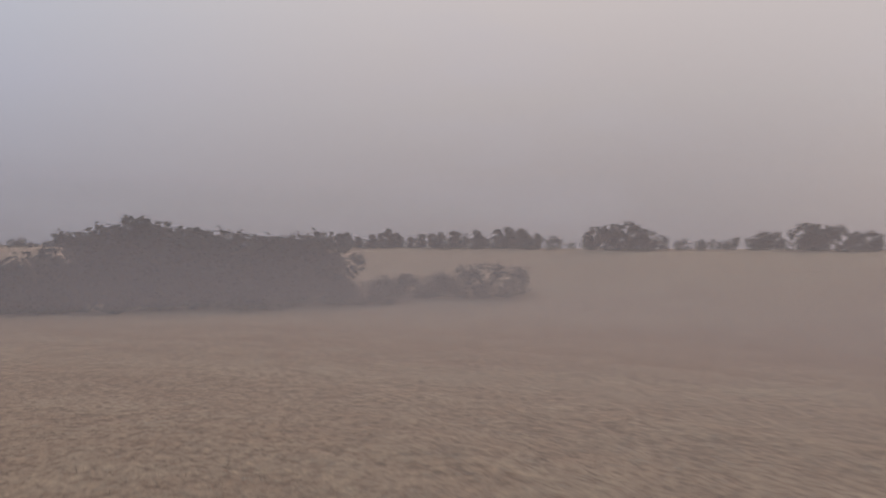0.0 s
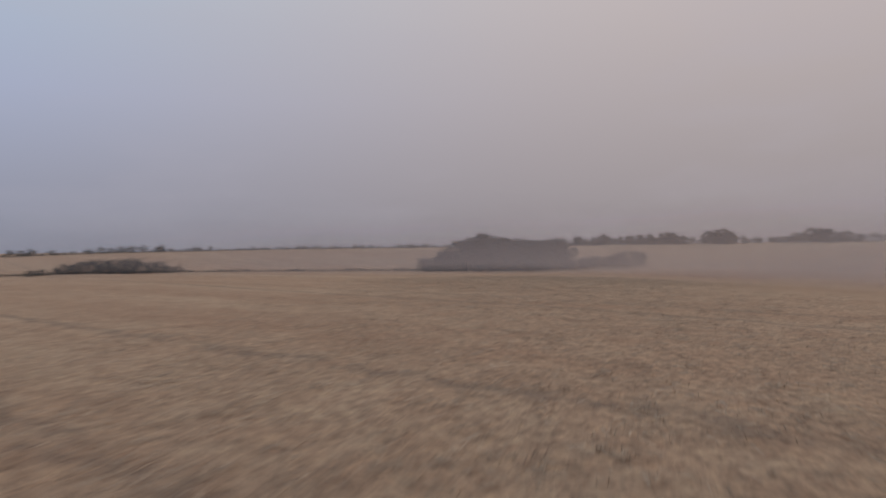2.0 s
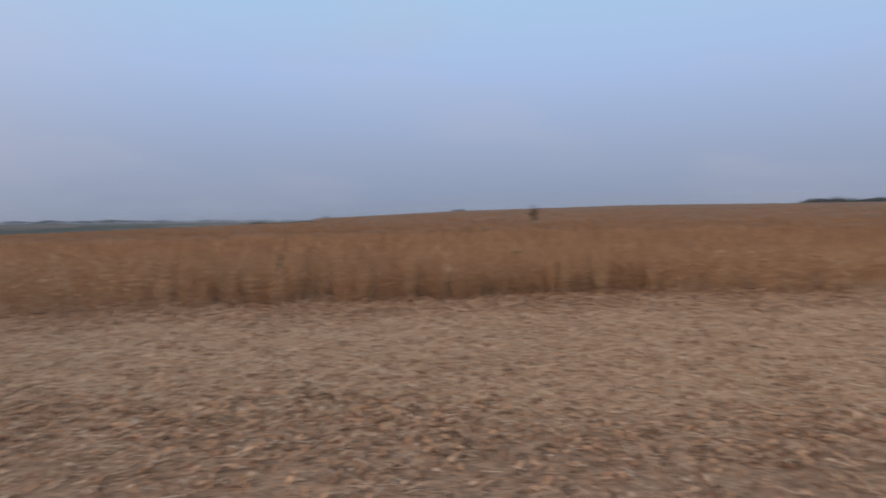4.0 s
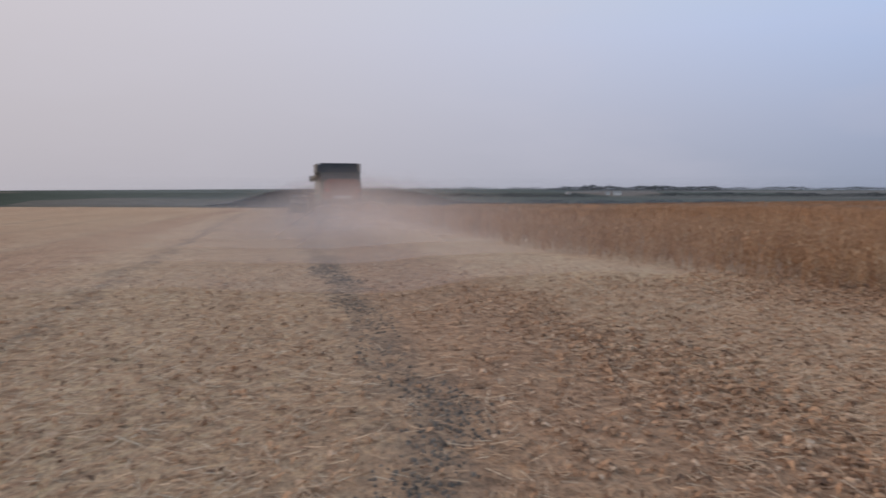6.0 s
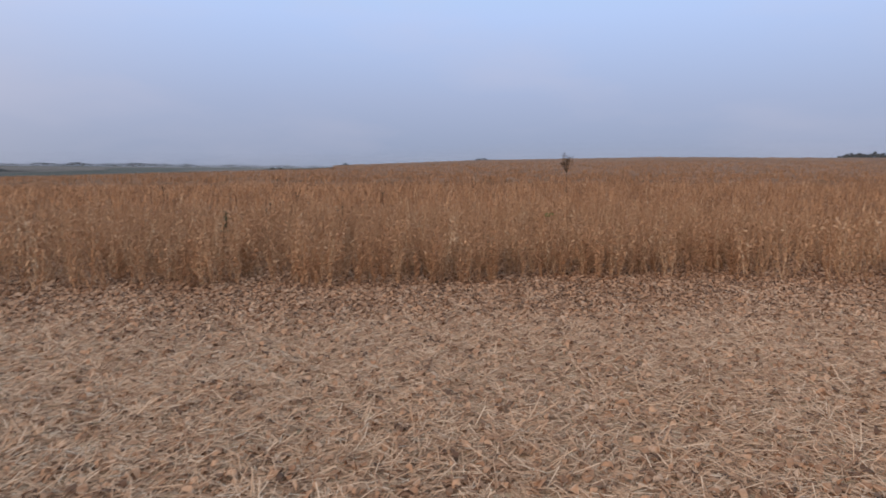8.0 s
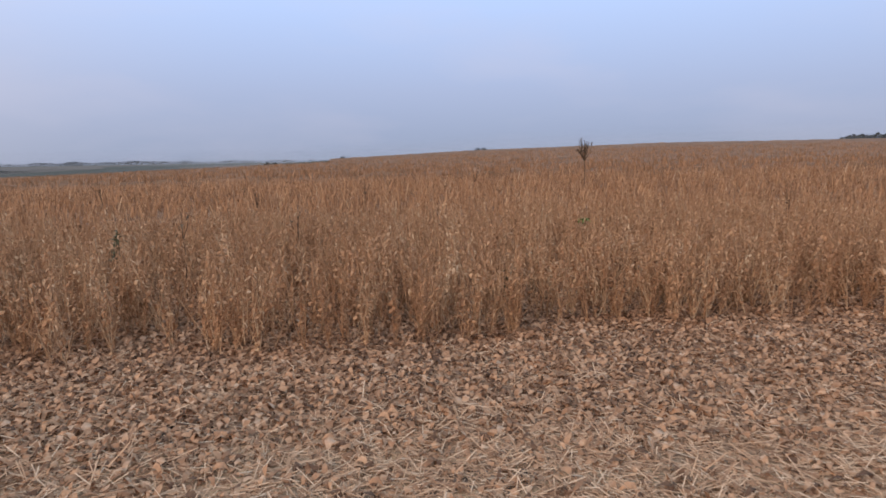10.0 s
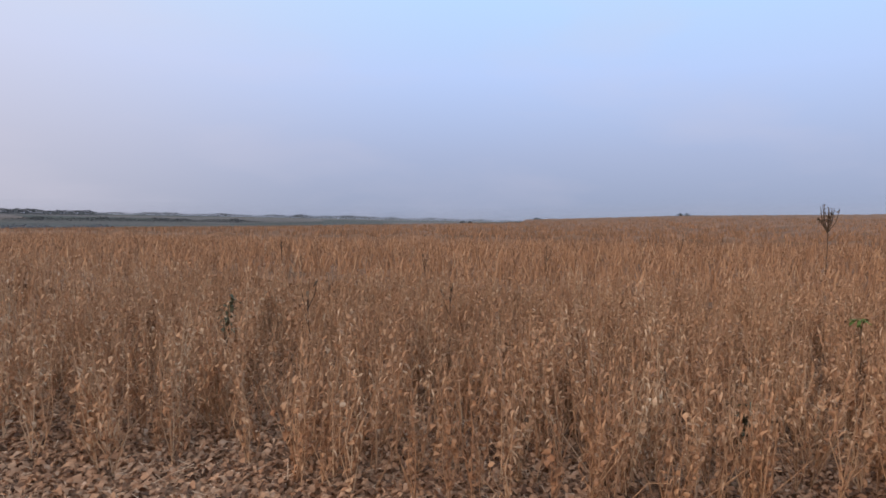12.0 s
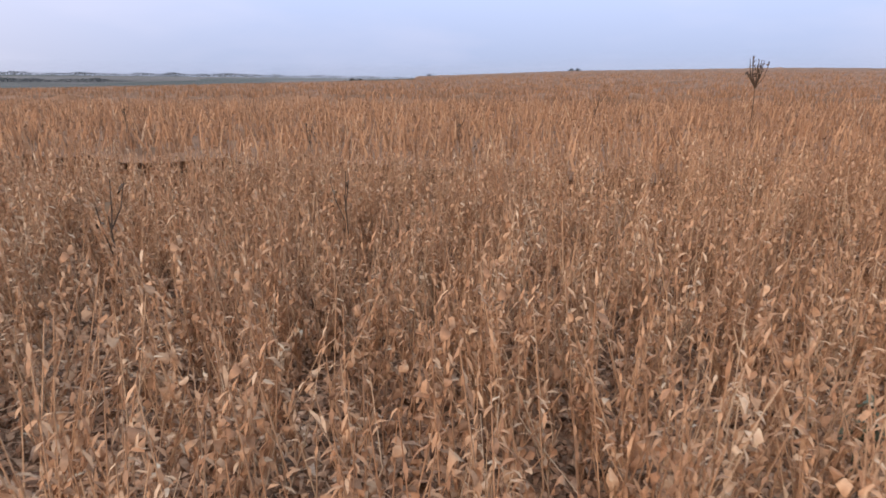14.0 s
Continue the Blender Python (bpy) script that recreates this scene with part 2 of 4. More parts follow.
    b.inputs["Roughness"].default_value = 0.95
    b.inputs["Specular IOR Level"].default_value = 0.1
    bump = n.new("ShaderNodeBump")
    bump.inputs["Strength"].default_value, bump.inputs["Distance"].default_value = 0.9, 0.05
    l.new(fine.outputs["Fac"], bump.inputs["Height"])
    l.new(bump.outputs[0], b.inputs["Normal"])
    return m


def far_land_mat():
    """Distant hillsides: dark green and dun fields in long parcels."""
    m, n, l, b = nodes_of("far_fields")
    co = n.new("ShaderNodeTexCoord").outputs["Object"]
    v = n.new("ShaderNodeTexVoronoi")
    v.inputs["Scale"].default_value = 0.0045
    l.new(co, v.inputs["Vector"])
    r = ramp_node(n, [(0.0, (0.055, 0.065, 0.05)), (0.45, (0.075, 0.082, 0.065)), (0.62, (0.17, 0.14, 0.12)), (0.75, (0.06, 0.07, 0.055)), (1.0, (0.20, 0.17, 0.16))])
    l.new(v.outputs["Color"], r.inputs[0])
    t = noise_node(n, l, 0.05, 6, co)
    l.new(mixed(n, l, 0.4, r.outputs[0], t.outputs["Fac"], "OVERLAY"), b.inputs["Base Color"])
    b.inputs["Roughness"].default_value = 1.0
    b.inputs["Specular IOR Level"].default_value = 0.0
    return m


def veil_mat(name, amount, falloff, colour=(0.62, 0.53, 0.49)):
    """Thin airborne dust and painted distance haze, faint, uneven, fading out at a puff's rim."""
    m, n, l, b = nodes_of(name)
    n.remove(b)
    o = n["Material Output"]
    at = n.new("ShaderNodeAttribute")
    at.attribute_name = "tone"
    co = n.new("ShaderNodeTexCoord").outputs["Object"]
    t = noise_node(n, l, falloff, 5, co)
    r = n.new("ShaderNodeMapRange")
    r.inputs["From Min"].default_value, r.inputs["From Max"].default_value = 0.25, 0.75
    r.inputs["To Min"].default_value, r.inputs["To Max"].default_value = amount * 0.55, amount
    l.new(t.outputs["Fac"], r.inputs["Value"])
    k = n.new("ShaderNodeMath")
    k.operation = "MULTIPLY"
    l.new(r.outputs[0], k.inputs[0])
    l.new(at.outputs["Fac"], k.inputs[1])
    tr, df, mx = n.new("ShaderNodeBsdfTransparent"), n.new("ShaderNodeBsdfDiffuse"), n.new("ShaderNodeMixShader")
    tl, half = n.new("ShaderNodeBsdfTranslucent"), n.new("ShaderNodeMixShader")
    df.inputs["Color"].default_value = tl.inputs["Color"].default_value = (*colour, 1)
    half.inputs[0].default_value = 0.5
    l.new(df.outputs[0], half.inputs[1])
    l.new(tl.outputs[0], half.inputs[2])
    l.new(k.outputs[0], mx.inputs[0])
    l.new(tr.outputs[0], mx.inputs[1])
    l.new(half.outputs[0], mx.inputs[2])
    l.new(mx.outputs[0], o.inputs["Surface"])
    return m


M_GROUND = ground_mat()
M_FAR = far_land_mat()
M_CROP = tone_mat("dry_soy", [(0.0, (0.215, 0.126, 0.074)), (0.35, (0.378, 0.214, 0.124)), (0.7, (0.525, 0.318, 0.185)), (0.93, (0.635, 0.43, 0.27)), (1.0, (0.66, 0.50, 0.345))], 0.85, 0.15)
M_LITTER = tone_mat("leaf_litter", [(0.0, (0.15, 0.088, 0.058)), (0.4, (0.42, 0.245, 0.147)), (0.8, (0.58, 0.365, 0.23)), (1.0, (0.64, 0.46, 0.33))], 0.85, 0.15)
M_STRAW = tone_mat("chopped_straw", [(0.0, (0.32, 0.19, 0.12)), (0.5, (0.56, 0.375, 0.245)), (1.0, (0.72, 0.555, 0.405))])
M_STUB = tone_mat("stubble", [(0.0, (0.24, 0.15, 0.10)), (0.5, (0.38, 0.26, 0.175)), (1.0, (0.5, 0.38, 0.27))])
M_LEAF = tone_mat("tree_leaf", [(0.0, (0.028, 0.032, 0.026)), (0.6, (0.04, 0.044, 0.034)), (1.0, (0.055, 0.056, 0.042))])
M_SOIL = tone_mat("dark_soil", [(0.0, (0.08, 0.066, 0.058)), (0.6, (0.17, 0.135, 0.112)), (1.0, (0.27, 0.21, 0.165))], 0.95)
M_RANK = tone_mat("rank_growth", [(0.0, (0.06, 0.05, 0.04)), (1.0, (0.13, 0.105, 0.08))])
M_SAGE = tone_mat("grey_weed", [(0.0, (0.09, 0.095, 0.06)), (1.0, (0.17, 0.18, 0.12))])
M_FRESH = tone_mat("fresh_leaf", [(0.0, (0.08, 0.13, 0.03)), (1.0, (0.15, 0.23, 0.06))])
M_TWIG = tone_mat("dead_twig", [(0.0, (0.06, 0.042, 0.03)), (1.0, (0.16, 0.11, 0.07))])
M_BARK = plain_mat("bark", (0.06, 0.05, 0.04), 0.95, 0, 0.4, 6)


# ---------------------------------------------------------------- mesh helpers
def part(name, bm, material, parent=None, label="", smooth=False):
    me = bpy.data.meshes.new(name)
    bm.to_mesh(me)
    bm.free()
    if smooth:
        for f in me.polygons:
            f.use_smooth = True
    if material:
        me.materials.append(material)
    ob = new(name, me)
    if parent is not None:
        ob.parent = parent
    if label:
        ob["label"] = label
    return ob


def bulk(name, verts, tris, tones, material):
    """One mesh from arrays of corners and triangles, with a tone for each corner."""
    me = bpy.data.meshes.new(name)
    nv, nt = len(verts), len(tris)
    me.vertices.add(nv)
    me.vertices.foreach_set("co", np.asarray(verts, np.float32).ravel())
    me.loops.add(nt * 3)
    me.loops.foreach_set("vertex_index", np.asarray(tris, np.int32).ravel())
    me.polygons.add(nt)
    me.polygons.foreach_set("loop_start", np.arange(0, nt * 3, 3, dtype=np.int32))
    at = me.attributes.new("tone", "FLOAT", "POINT")
    at.data.foreach_set("value", np.asarray(tones, np.float32))
    me.materials.append(material)
    me.update(calc_edges=True)
    me.validate()
    return new(name, me)


class Pile:
    """Gathers small pieces, each a few triangles with one tone."""

    def __init__(self):
        self.v, self.t, self.c, self.n = [], [], [], 0

    def add(self, verts, tris, tone):
        self.v.append(np.asarray(verts, float))
        self.t.append(np.asarray(tris, int) + self.n)
        self.c.append(np.full(len(verts), tone) if np.isscalar(tone) else np.asarray(tone, float))
        self.n += len(verts)

    def arrays(self):
        return np.concatenate(self.v), np.concatenate(self.t), np.concatenate(self.c)


def stick(pile, pts, r0, r1, tone, sides=3):
    """A thin tapering stalk along points."""
    pts = [np.asarray(q, float) for q in pts]
    rings = []
    for i, q in enumerate(pts):
        d = pts[min(i + 1, len(pts) - 1)] - pts[max(i - 1, 0)]
        d = d / (np.linalg.norm(d) + 1e-9)
        u = np.cross(d, (0.3, 0.9, 0.31))
        u /= np.linalg.norm(u) + 1e-9
        w = np.cross(d, u)
        r = r0 + (r1 - r0) * i / (len(pts) - 1)
        rings.append([q + r * (math.cos(k * math.tau / sides) * u + math.sin(k * math.tau / sides) * w) for k in range(sides)])
    v = np.array(rings).reshape(-1, 3)
    t = []
    for i in range(len(pts) - 1):
        for k in range(sides):
            a0, a1 = i * sides + k, i * sides + (k + 1) % sides
            t += [(a0, a1, a1 + sides), (a0, a1 + sides, a0 + sides)]
    pile.add(v, t, tone)


def blade(pile, at, length, width, yaw, tilt, curl, tone, rng):
    """A curled dry leaf of four faces."""
    xs = np.array([0, .35, .7, 1.0]) * length
    ws = np.array([.15, 1, .8, 0.05]) * width * .5
    zs = curl * length * np.array([0, .12, .1, -.1])
    lift = np.array([0, .22, .22, 0]) * width
    v = []
    for x, w, z, u in zip(xs, ws, zs, lift):
        v += [(x, -w, z + u * curl), (x, w, z + u * curl * .6)]
    v = np.array(v) + rng.normal(0, .17 * width, (8, 3))
    ct, st, cy, sy = math.cos(tilt), math.sin(tilt), math.cos(yaw), math.sin(yaw)
    v = np.stack([v[:, 0] * ct - v[:, 2] * st, v[:, 1], v[:, 0] * st + v[:, 2] * ct], 1)
    v = np.stack([v[:, 0] * cy - v[:, 1] * sy, v[:, 0] * sy + v[:, 1] * cy, v[:, 2]], 1) + at
    shade = np.clip(tone + rng.normal(0, .1, 8), 0, 1)
    pile.add(v, [(0, 2, 1), (1, 2, 3), (2, 4, 3), (3, 4, 5), (4, 6, 5), (5, 6, 7)], shade)


def chip(pile, at, length, width, yaw, tilt, tone):
    """A pod or straw bit: a narrow strip folded once, of four faces."""
    v = np.array([(0, -.25, 0), (0, .25, 0), (.5, -.5, .10), (.5, .5, .16), (1, -.12, 0), (1, .12, 0)]) * (length, width, length)
    ct, st, cy, sy = math.cos(tilt), math.sin(tilt), math.cos(yaw), math.sin(yaw)
    v = np.stack([v[:, 0] * ct - v[:, 2] * st, v[:, 1], v[:, 0] * st + v[:, 2] * ct], 1)
    v = np.stack([v[:, 0] * cy - v[:, 1] * sy, v[:, 0] * sy + v[:, 1] * cy, v[:, 2]], 1) + at
    pile.add(v, [(0, 2, 1), (1, 2, 3), (2, 4, 3), (3, 4, 5)], tone)


def splinter(pile, at, length, width, yaw, tilt, tone):
    """A straight bit of straw with a ridge along it."""
    v = np.array([(0, -.5, 0), (0, 0, .5), (0, .5, 0), (1, -.5, 0), (1, 0, .5), (1, .5, 0)]) * (length, width, width)
    ct, st, cy, sy = math.cos(tilt), math.sin(tilt), math.cos(yaw), math.sin(yaw)
    v = np.stack([v[:, 0] * ct - v[:, 2] * st, v[:, 1], v[:, 0] * st + v[:, 2] * ct], 1)
    v = np.stack([v[:, 0] * cy - v[:, 1] * sy, v[:, 0] * sy + v[:, 1] * cy, v[:, 2]], 1) + at
    pile.add(v, [(0, 3, 4), (0, 4, 1), (1, 4, 5), (1, 5, 2)], tone)


def scatter(name, templates, pos, yaw, size, material, rng, tone_span=0.25, lean=0.12):
    """Copies of small templates at many places, joined into one mesh."""
    vs, ts, cs, n = [], [], [], 0
    pick = rng.integers(0, len(templates), len(pos))
    for i, (tv, tt, tc) in enumerate(templates):
        sel = np.nonzero(pick == i)[0]
        if not len(sel):
            continue
        k = len(sel)
        c, s = np.cos(yaw[sel])[:, None], np.sin(yaw[sel])[:, None]
        sc = size[sel][:, None]
        x = tv[None, :, 0] * sc
        y = tv[None, :, 1] * sc
        z = tv[None, :, 2] * sc
        lx, ly = rng.normal(0, lean, (2, k, 1))
        X = x * c - y * s + lx * z + pos[sel, 0:1]
        Y = x * s + y * c + ly * z + pos[sel, 1:2]
        Z = z + pos[sel, 2:3]
        vs.append(np.stack([X, Y, Z], 2).reshape(-1, 3))
        ts.append((tt[None] + (np.arange(k) * len(tv))[:, None, None] + n).reshape(-1, 3))
        cs.append(np.clip(tc[None] + rng.normal(0, tone_span, (k, 1)) * 0.5, 0, 1).reshape(-1))
        n += k * len(tv)
    return bulk(name, np.concatenate(vs), np.concatenate(ts), np.concatenate(cs), material)


# ---------------------------------------------------------------- lie of the land
RADII = np.array([0, 12, 50, 95, 128, 250, 600, 1500, 4800], float)
LAND = [  # bearing, height at each radius
    (-180, (0, 0, -.6, -1.8, -2.6, -8, -22, -4, -40)),
    (-150, (0, 0, -.6, -1.8, -1.5, -4, -14, -8, -40)),
    (-130, (0, 0, -.6, -1.75, 1.2, 0.6, -8, -20, -40)),
    (-60, (0, 0, -.6, -1.75, 1.3, 0.8, -6, -20, -40)),
    (-52, (0, 0, -.6, -1.6, 1.35, 1.2, -6, -20, -40)),
    (-45, (0, 0, -.5, -1.4, 1.5, 1.5, -6, -20, -40)),
    (-30, (0, 0, -.35, -.9, 1.45, 1.5, -6, -20, -40)),
    (-18, (0, 0, -.3, -1.0, 0.9, 1.9, -4, -20, -40)),
    (-13, (0, 0, -.3, -.9, -.9, 1.5, -4, -20, -40)),
    (-2, (0, 0, -.3, -.8, -1.0, -1.2, -3, -20, -40)),
    (9, (0, 0, 0.0, 0.1, 0.2, 1.0, 1.0, -20, -40)),
    (22, (0, 0, .2, .7, 1.1, 2.9, 4.0, -20, -40)),
    (41, (0, 0, .4, 1.3, 2.0, 4.8, 8.5, -20, -40)),
    (77, (0, 0, .5, 1.4, 2.1, 5.2, 8.5, -20, -40)),
    (92, (0, 0, .3, 1.0, 1.5, 3.7, 6.0, -20, -40)),
    (108, (0, 0, .1, .1, .2, .6, -6, -3, -40)),
    (125, (0, 0, -.2, -.7, -1.1, -5, -18, -3, -40)),
    (150, (0, 0, -.5, -1.7, -2.5, -8, -22, -3, -40)),
    (180, (0, 0, -.6, -1.8, -2.6, -8, -22, -4, -40)),
]
_b = np.array([q[0] for q in LAND], float)
_z = np.array([q[1] for q in LAND], float)


def brow(b):
    """Distance of the tree-lined brow of the far field, by bearing."""
    return np.interp(b, (-160, -130, -95, -85, -76, -70, -62, -55), (128, 95, 90, 91, 100, 112, 125, 128))


def land(x, y):
    """Height of the ground, for arrays or single numbers."""
    x, y = np.asarray(x, float), np.asarray(y, float)
    r, b = np.hypot(x, y), np.degrees(np.arctan2(y, x))
    r = r * 128 / brow(b)
    prof = [np.interp(b, _b, _z[:, i]) for i in range(len(RADII))]
    i = np.clip(np.searchsorted(RADII, r, side="right") - 1, 0, len(RADII) - 2)
    P = np.stack(prof, -1)
    z0 = np.take_along_axis(P, i[..., None], -1)[..., 0]
    z1 = np.take_along_axis(P, i[..., None] + 1, -1)[..., 0]
    f = (r - RADII[i]) / (RADII[i + 1] - RADII[i])
    f = np.where(i < 7, f * .6 + .4 * f * f * (3 - 2 * f), f)
    rough = 0.02 * np.sin(x * 1.3 + 0.7 * np.sin(y * .9)) * np.sin(y * 1.7) + 0.012 * np.sin(x * 3.1 + y * 2.3)
    return z0 + f * (z1 - z0) + rough * np.clip(r / 10, 0.2, 1)


def build_ground():
    rings = np.concatenate([[0.6], np.linspace(1.2, 30, 60), np.geomspace(31, 4800, 90)])
    az = np.radians(np.arange(0, 360, 1.25))
    R, A = np.meshgrid(rings, az, indexing="ij")
    X, Y = R * np.cos(A), R * np.sin(A)
    Z = land(X, Y)
    na = len(az)
    v = np.concatenate([np.stack([X, Y, Z], -1).reshape(-1, 3), [[0, 0, float(land(0, 0))]]])
    i, j = np.meshgrid(np.arange(len(rings) - 1), np.arange(na), indexing="ij")
    a0, a1 = i * na + j, i * na + (j + 1) % na
    t = np.concatenate([np.stack([a0, a0 + na, a1 + na], -1).reshape(-1, 3), np.stack([a0, a1 + na, a1], -1).reshape(-1, 3)])
    k = np.arange(na)
    t = np.concatenate([t, np.stack([np.full(na, len(v) - 1), k, (k + 1) % na], -1)])
    ob = bulk("ground", v, t, np.zeros(len(v)), M_GROUND)
    ob.data.materials.append(M_FAR)
    mid = v[t].mean(1)
    rr, bb = np.hypot(mid[:, 0], mid[:, 1]), np.degrees(np.arctan2(mid[:, 1], mid[:, 0]))
    far = (rr > 300) | ((rr > 145) & ((bb > 100) | (bb < -135)))
    ob.data.polygons.foreach_set("material_index", far.astype(np.int32))
    for f in ob.data.polygons:
        f.use_smooth = True
    return tagged(ob, "harvested stubble field with pale straw and brown leaf litter", "ground", kind="structure")


build_ground()
EDGE = 11.3
rng = np.random.default_rng(7)


def edge_at(x):
    return np.interp(x, (-60, -20, -13, -9.5, -6.3, -4, -0.7, 2.4, 6, 10, 15, 22, 41, 92, 150), (6.6, 6.8, 7.3, 8.2, 9.35, 10.2, 11.15, 11.9, 12.1, 11.8, 11.2, 10.1, 9.2, 8.0, 6.6)) + 0.10 * np.sin(x * 0.9) + 0.07 * np.sin(x * 2.3 + 1)


# ---------------------------------------------------------------- standing crop
def soy_plant(full, seed):
    """A dried soybean plant: forked pale stalks, drooping pods, shrivelled hanging leaves."""
    g = np.random.default_rng(seed)
    p = Pile()
    h = g.uniform(0.70, 0.92)
    nst = g.integers(3, 6) if full else 2
    for s in range(nst):
        a = g.uniform(0, math.tau)
        spread = g.uniform(0.03, 0.16) if s else 0.03
        top = np.array([math.cos(a) * spread, math.sin(a) * spread, h * (1 if s == 0 else g.uniform(.6, 1.0))])
        base = np.array([0, 0, 0 if s == 0 else g.uniform(.02, .2)])
        bend = g.normal(0, .045, 3) * (1, 1, 0)
        pts = [base, base * .6 + top * .4 + bend, base * .25 + top * .75 + bend, top]
        pale = g.uniform(.72, 1.0)
        stick(p, [pts[0], pts[1], pts[3]], 0.0048 if full else .007, 0.002 if full else .0035, np.repeat((pale, pale - .05, pale - .2), 3))
        for k in range(int(g.integers(9, 14)) if full else 8):
            f = g.uniform(.12, 1.0)
            q = base * (1 - f) + top * f + bend * (1 - abs(2 * f - 1))
            hang = g.uniform(-1.6, -.6) if g.uniform() < .72 else g.uniform(-.6, .9)
            tone = g.uniform(.28, .92)
            if full:
                chip(p, q, g.uniform(.035, .062), .013, g.uniform(0, math.tau), hang, tone)
            else:
                chip(p, q, g.uniform(.06, .10), .022, g.uniform(0, math.tau), hang, tone)
        for k in range(int(g.integers(3, 6)) if full else 3):
            f = g.uniform(.04, .85)
            q = base * (1 - f) + top * f
            blade(p, q, g.uniform(.03, .062), g.uniform(.018, .036), g.uniform(0, math.tau), g.uniform(-1.9, -.35), g.uniform(.9, 2.8), g.uniform(.35, .85), g)
    if full and seed % 3 == 0:  # a broken stalk leaning out
        a, r = g.uniform(0, math.tau), g.uniform(.15, .4)
        stick(p, [(0, 0, .05), (math.cos(a) * r * .6, math.sin(a) * r * .6, .3), (math.cos(a) * r, math.sin(a) * r, g.uniform(.2, .5))], .004, .002, g.uniform(.75, 1))
    return p.arrays()


near_soy = [soy_plant(True, 100 + i) for i in range(16)]
mid_soy = [soy_plant(False, 200 + i) for i in range(8)]


def soy_far(seed):
    """A soybean plant seen from farther off: one stalk and its heavier pods."""
    g = np.random.default_rng(seed)
    p = Pile()
    h = g.uniform(.72, .92)
    for q in range(2):
        chip(p, (g.normal(0, .06), g.normal(0, .06), 0), h * g.uniform(.85, 1), .015, g.uniform(0, 6.3), g.uniform(1.4, 1.74), g.uniform(.2, .75))
    for q in range(7):
        chip(p, (g.normal(0, .07), g.normal(0, .07), h * g.uniform(.25, .98)), g.uniform(.07, .12), .027, g.uniform(0, 6.3), g.uniform(-1.5, .2), g.uniform(.02, .52))
    return p.arrays()


far_soy = [soy_far(250 + i) for i in range(8)]


def sow(x0, x1, y0, y1, density, along=0.45):
    """Places in drilled rows that run along the cut edge, with gaps and scatter."""
    k = int((x1 - x0) * (y1 - y0) * density)
    x = rng.uniform(x0, x1, k)
    y = rng.uniform(y0, y1, k)
    row = np.round(y / along) * along
    y = row + rng.normal(0, .10, k) + (edge_at(x) - EDGE)
    keep = y > edge_at(x) - .05
    return np.stack([x[keep], y[keep]], 1)


def plant_all(name, where, templates, lo, hi, label):
    k = len(where)
    pos = np.column_stack([where, land(where[:, 0], where[:, 1]) - .01])
    ob = scatter(name, templates, pos, rng.uniform(0, math.tau, k), rng.uniform(lo, hi, k), M_CROP, rng)
    return tagged(ob, label, "crop", kind="stuff")


w = sow(-9.5, 6, EDGE - 1.4, EDGE + 7.5, 30)
w = w[(np.abs(w[:, 0] + 1.8) < (w[:, 1] - 8.2) * 1.05 + 1.0)]
plant_all("soybean_crop", w, near_soy, .85, 1.12, "ripe dry soybean plants standing at the cut edge")
w = np.concatenate([sow(-18, 16, EDGE - 1.9, EDGE + 7.5, 19), sow(-48, -18, EDGE - 2.1, EDGE + 7.5, 11), sow(16, 60, EDGE - .2, EDGE + 7.5, 11), sow(60, 150, EDGE - .2, EDGE + 4, 6),
                    sow(-110, -48, EDGE - 1.6, EDGE + 4, 6), sow(-36, 28, EDGE + 7.5, EDGE + 26, 12)])
w = w[~((np.abs(w[:, 0] + 1.8) < (w[:, 1] - 8.2) * 1.05 + 1.0) & (w[:, 0] > -9.5) & (w[:, 0] < 6) & (w[:, 1] < EDGE + 7.5))]
close = (w[:, 0] > -20) & (w[:, 0] < 16) & (w[:, 1] < EDGE + 6)
plant_all("soybean_crop", w[close], mid_soy, .85, 1.12, "dry brown soybean plants along the harvested strip")
plant_all("soybean_crop", w[~close], far_soy, .85, 1.12, "dry brown soybean plants far along the field")


def build_canopy():
    """The closed top of the crop farther off, ragged and uneven."""
    xs = np.concatenate([-np.geomspace(260, 20, 90), np.linspace(-19, 19, 60), np.geomspace(20, 330, 100)])
    ys = EDGE + np.concatenate([np.linspace(3.6, 30, 70), np.geomspace(31, 330, 100)])
    X, Y = np.meshgrid(xs, ys, indexing="ij")
    jag = rng.normal(0, 1, X.shape)
    Z = land(X, Y) + np.where(Y < EDGE + 24, 0.28, 0.64) + jag * np.where(Y < EDGE + 24, .05, .09)
    nx, ny = X.shape
    i, j = np.meshgrid(np.arange(nx - 1), np.arange(ny - 1), indexing="ij")
    a0 = i * ny + j
    t = np.concatenate([np.stack([a0, a0 + ny, a0 + ny + 1], -1).reshape(-1, 3), np.stack([a0, a0 + ny + 1, a0 + 1], -1).reshape(-1, 3)])
    v = np.stack([X, Y, Z], -1).reshape(-1, 3)
    mid = v[t].mean(1)
    keep = (np.hypot(mid[:, 0], mid[:, 1]) < 300) & ~((mid[:, 0] > -11) & (mid[:, 0] < 9) & (mid[:, 1] < EDGE + 7)) & ~((np.degrees(np.arctan2(mid[:, 1], mid[:, 0])) > 105) & (np.hypot(mid[:, 0], mid[:, 1]) > 130))
    ob = bulk("soybean_canopy", v, t[keep], np.clip(rng.normal(.1, .12, len(v)), 0, 1), M_CROP)
    return tagged(ob, "unbroken brown top of the ripe soybean field", "crop", kind="stuff")


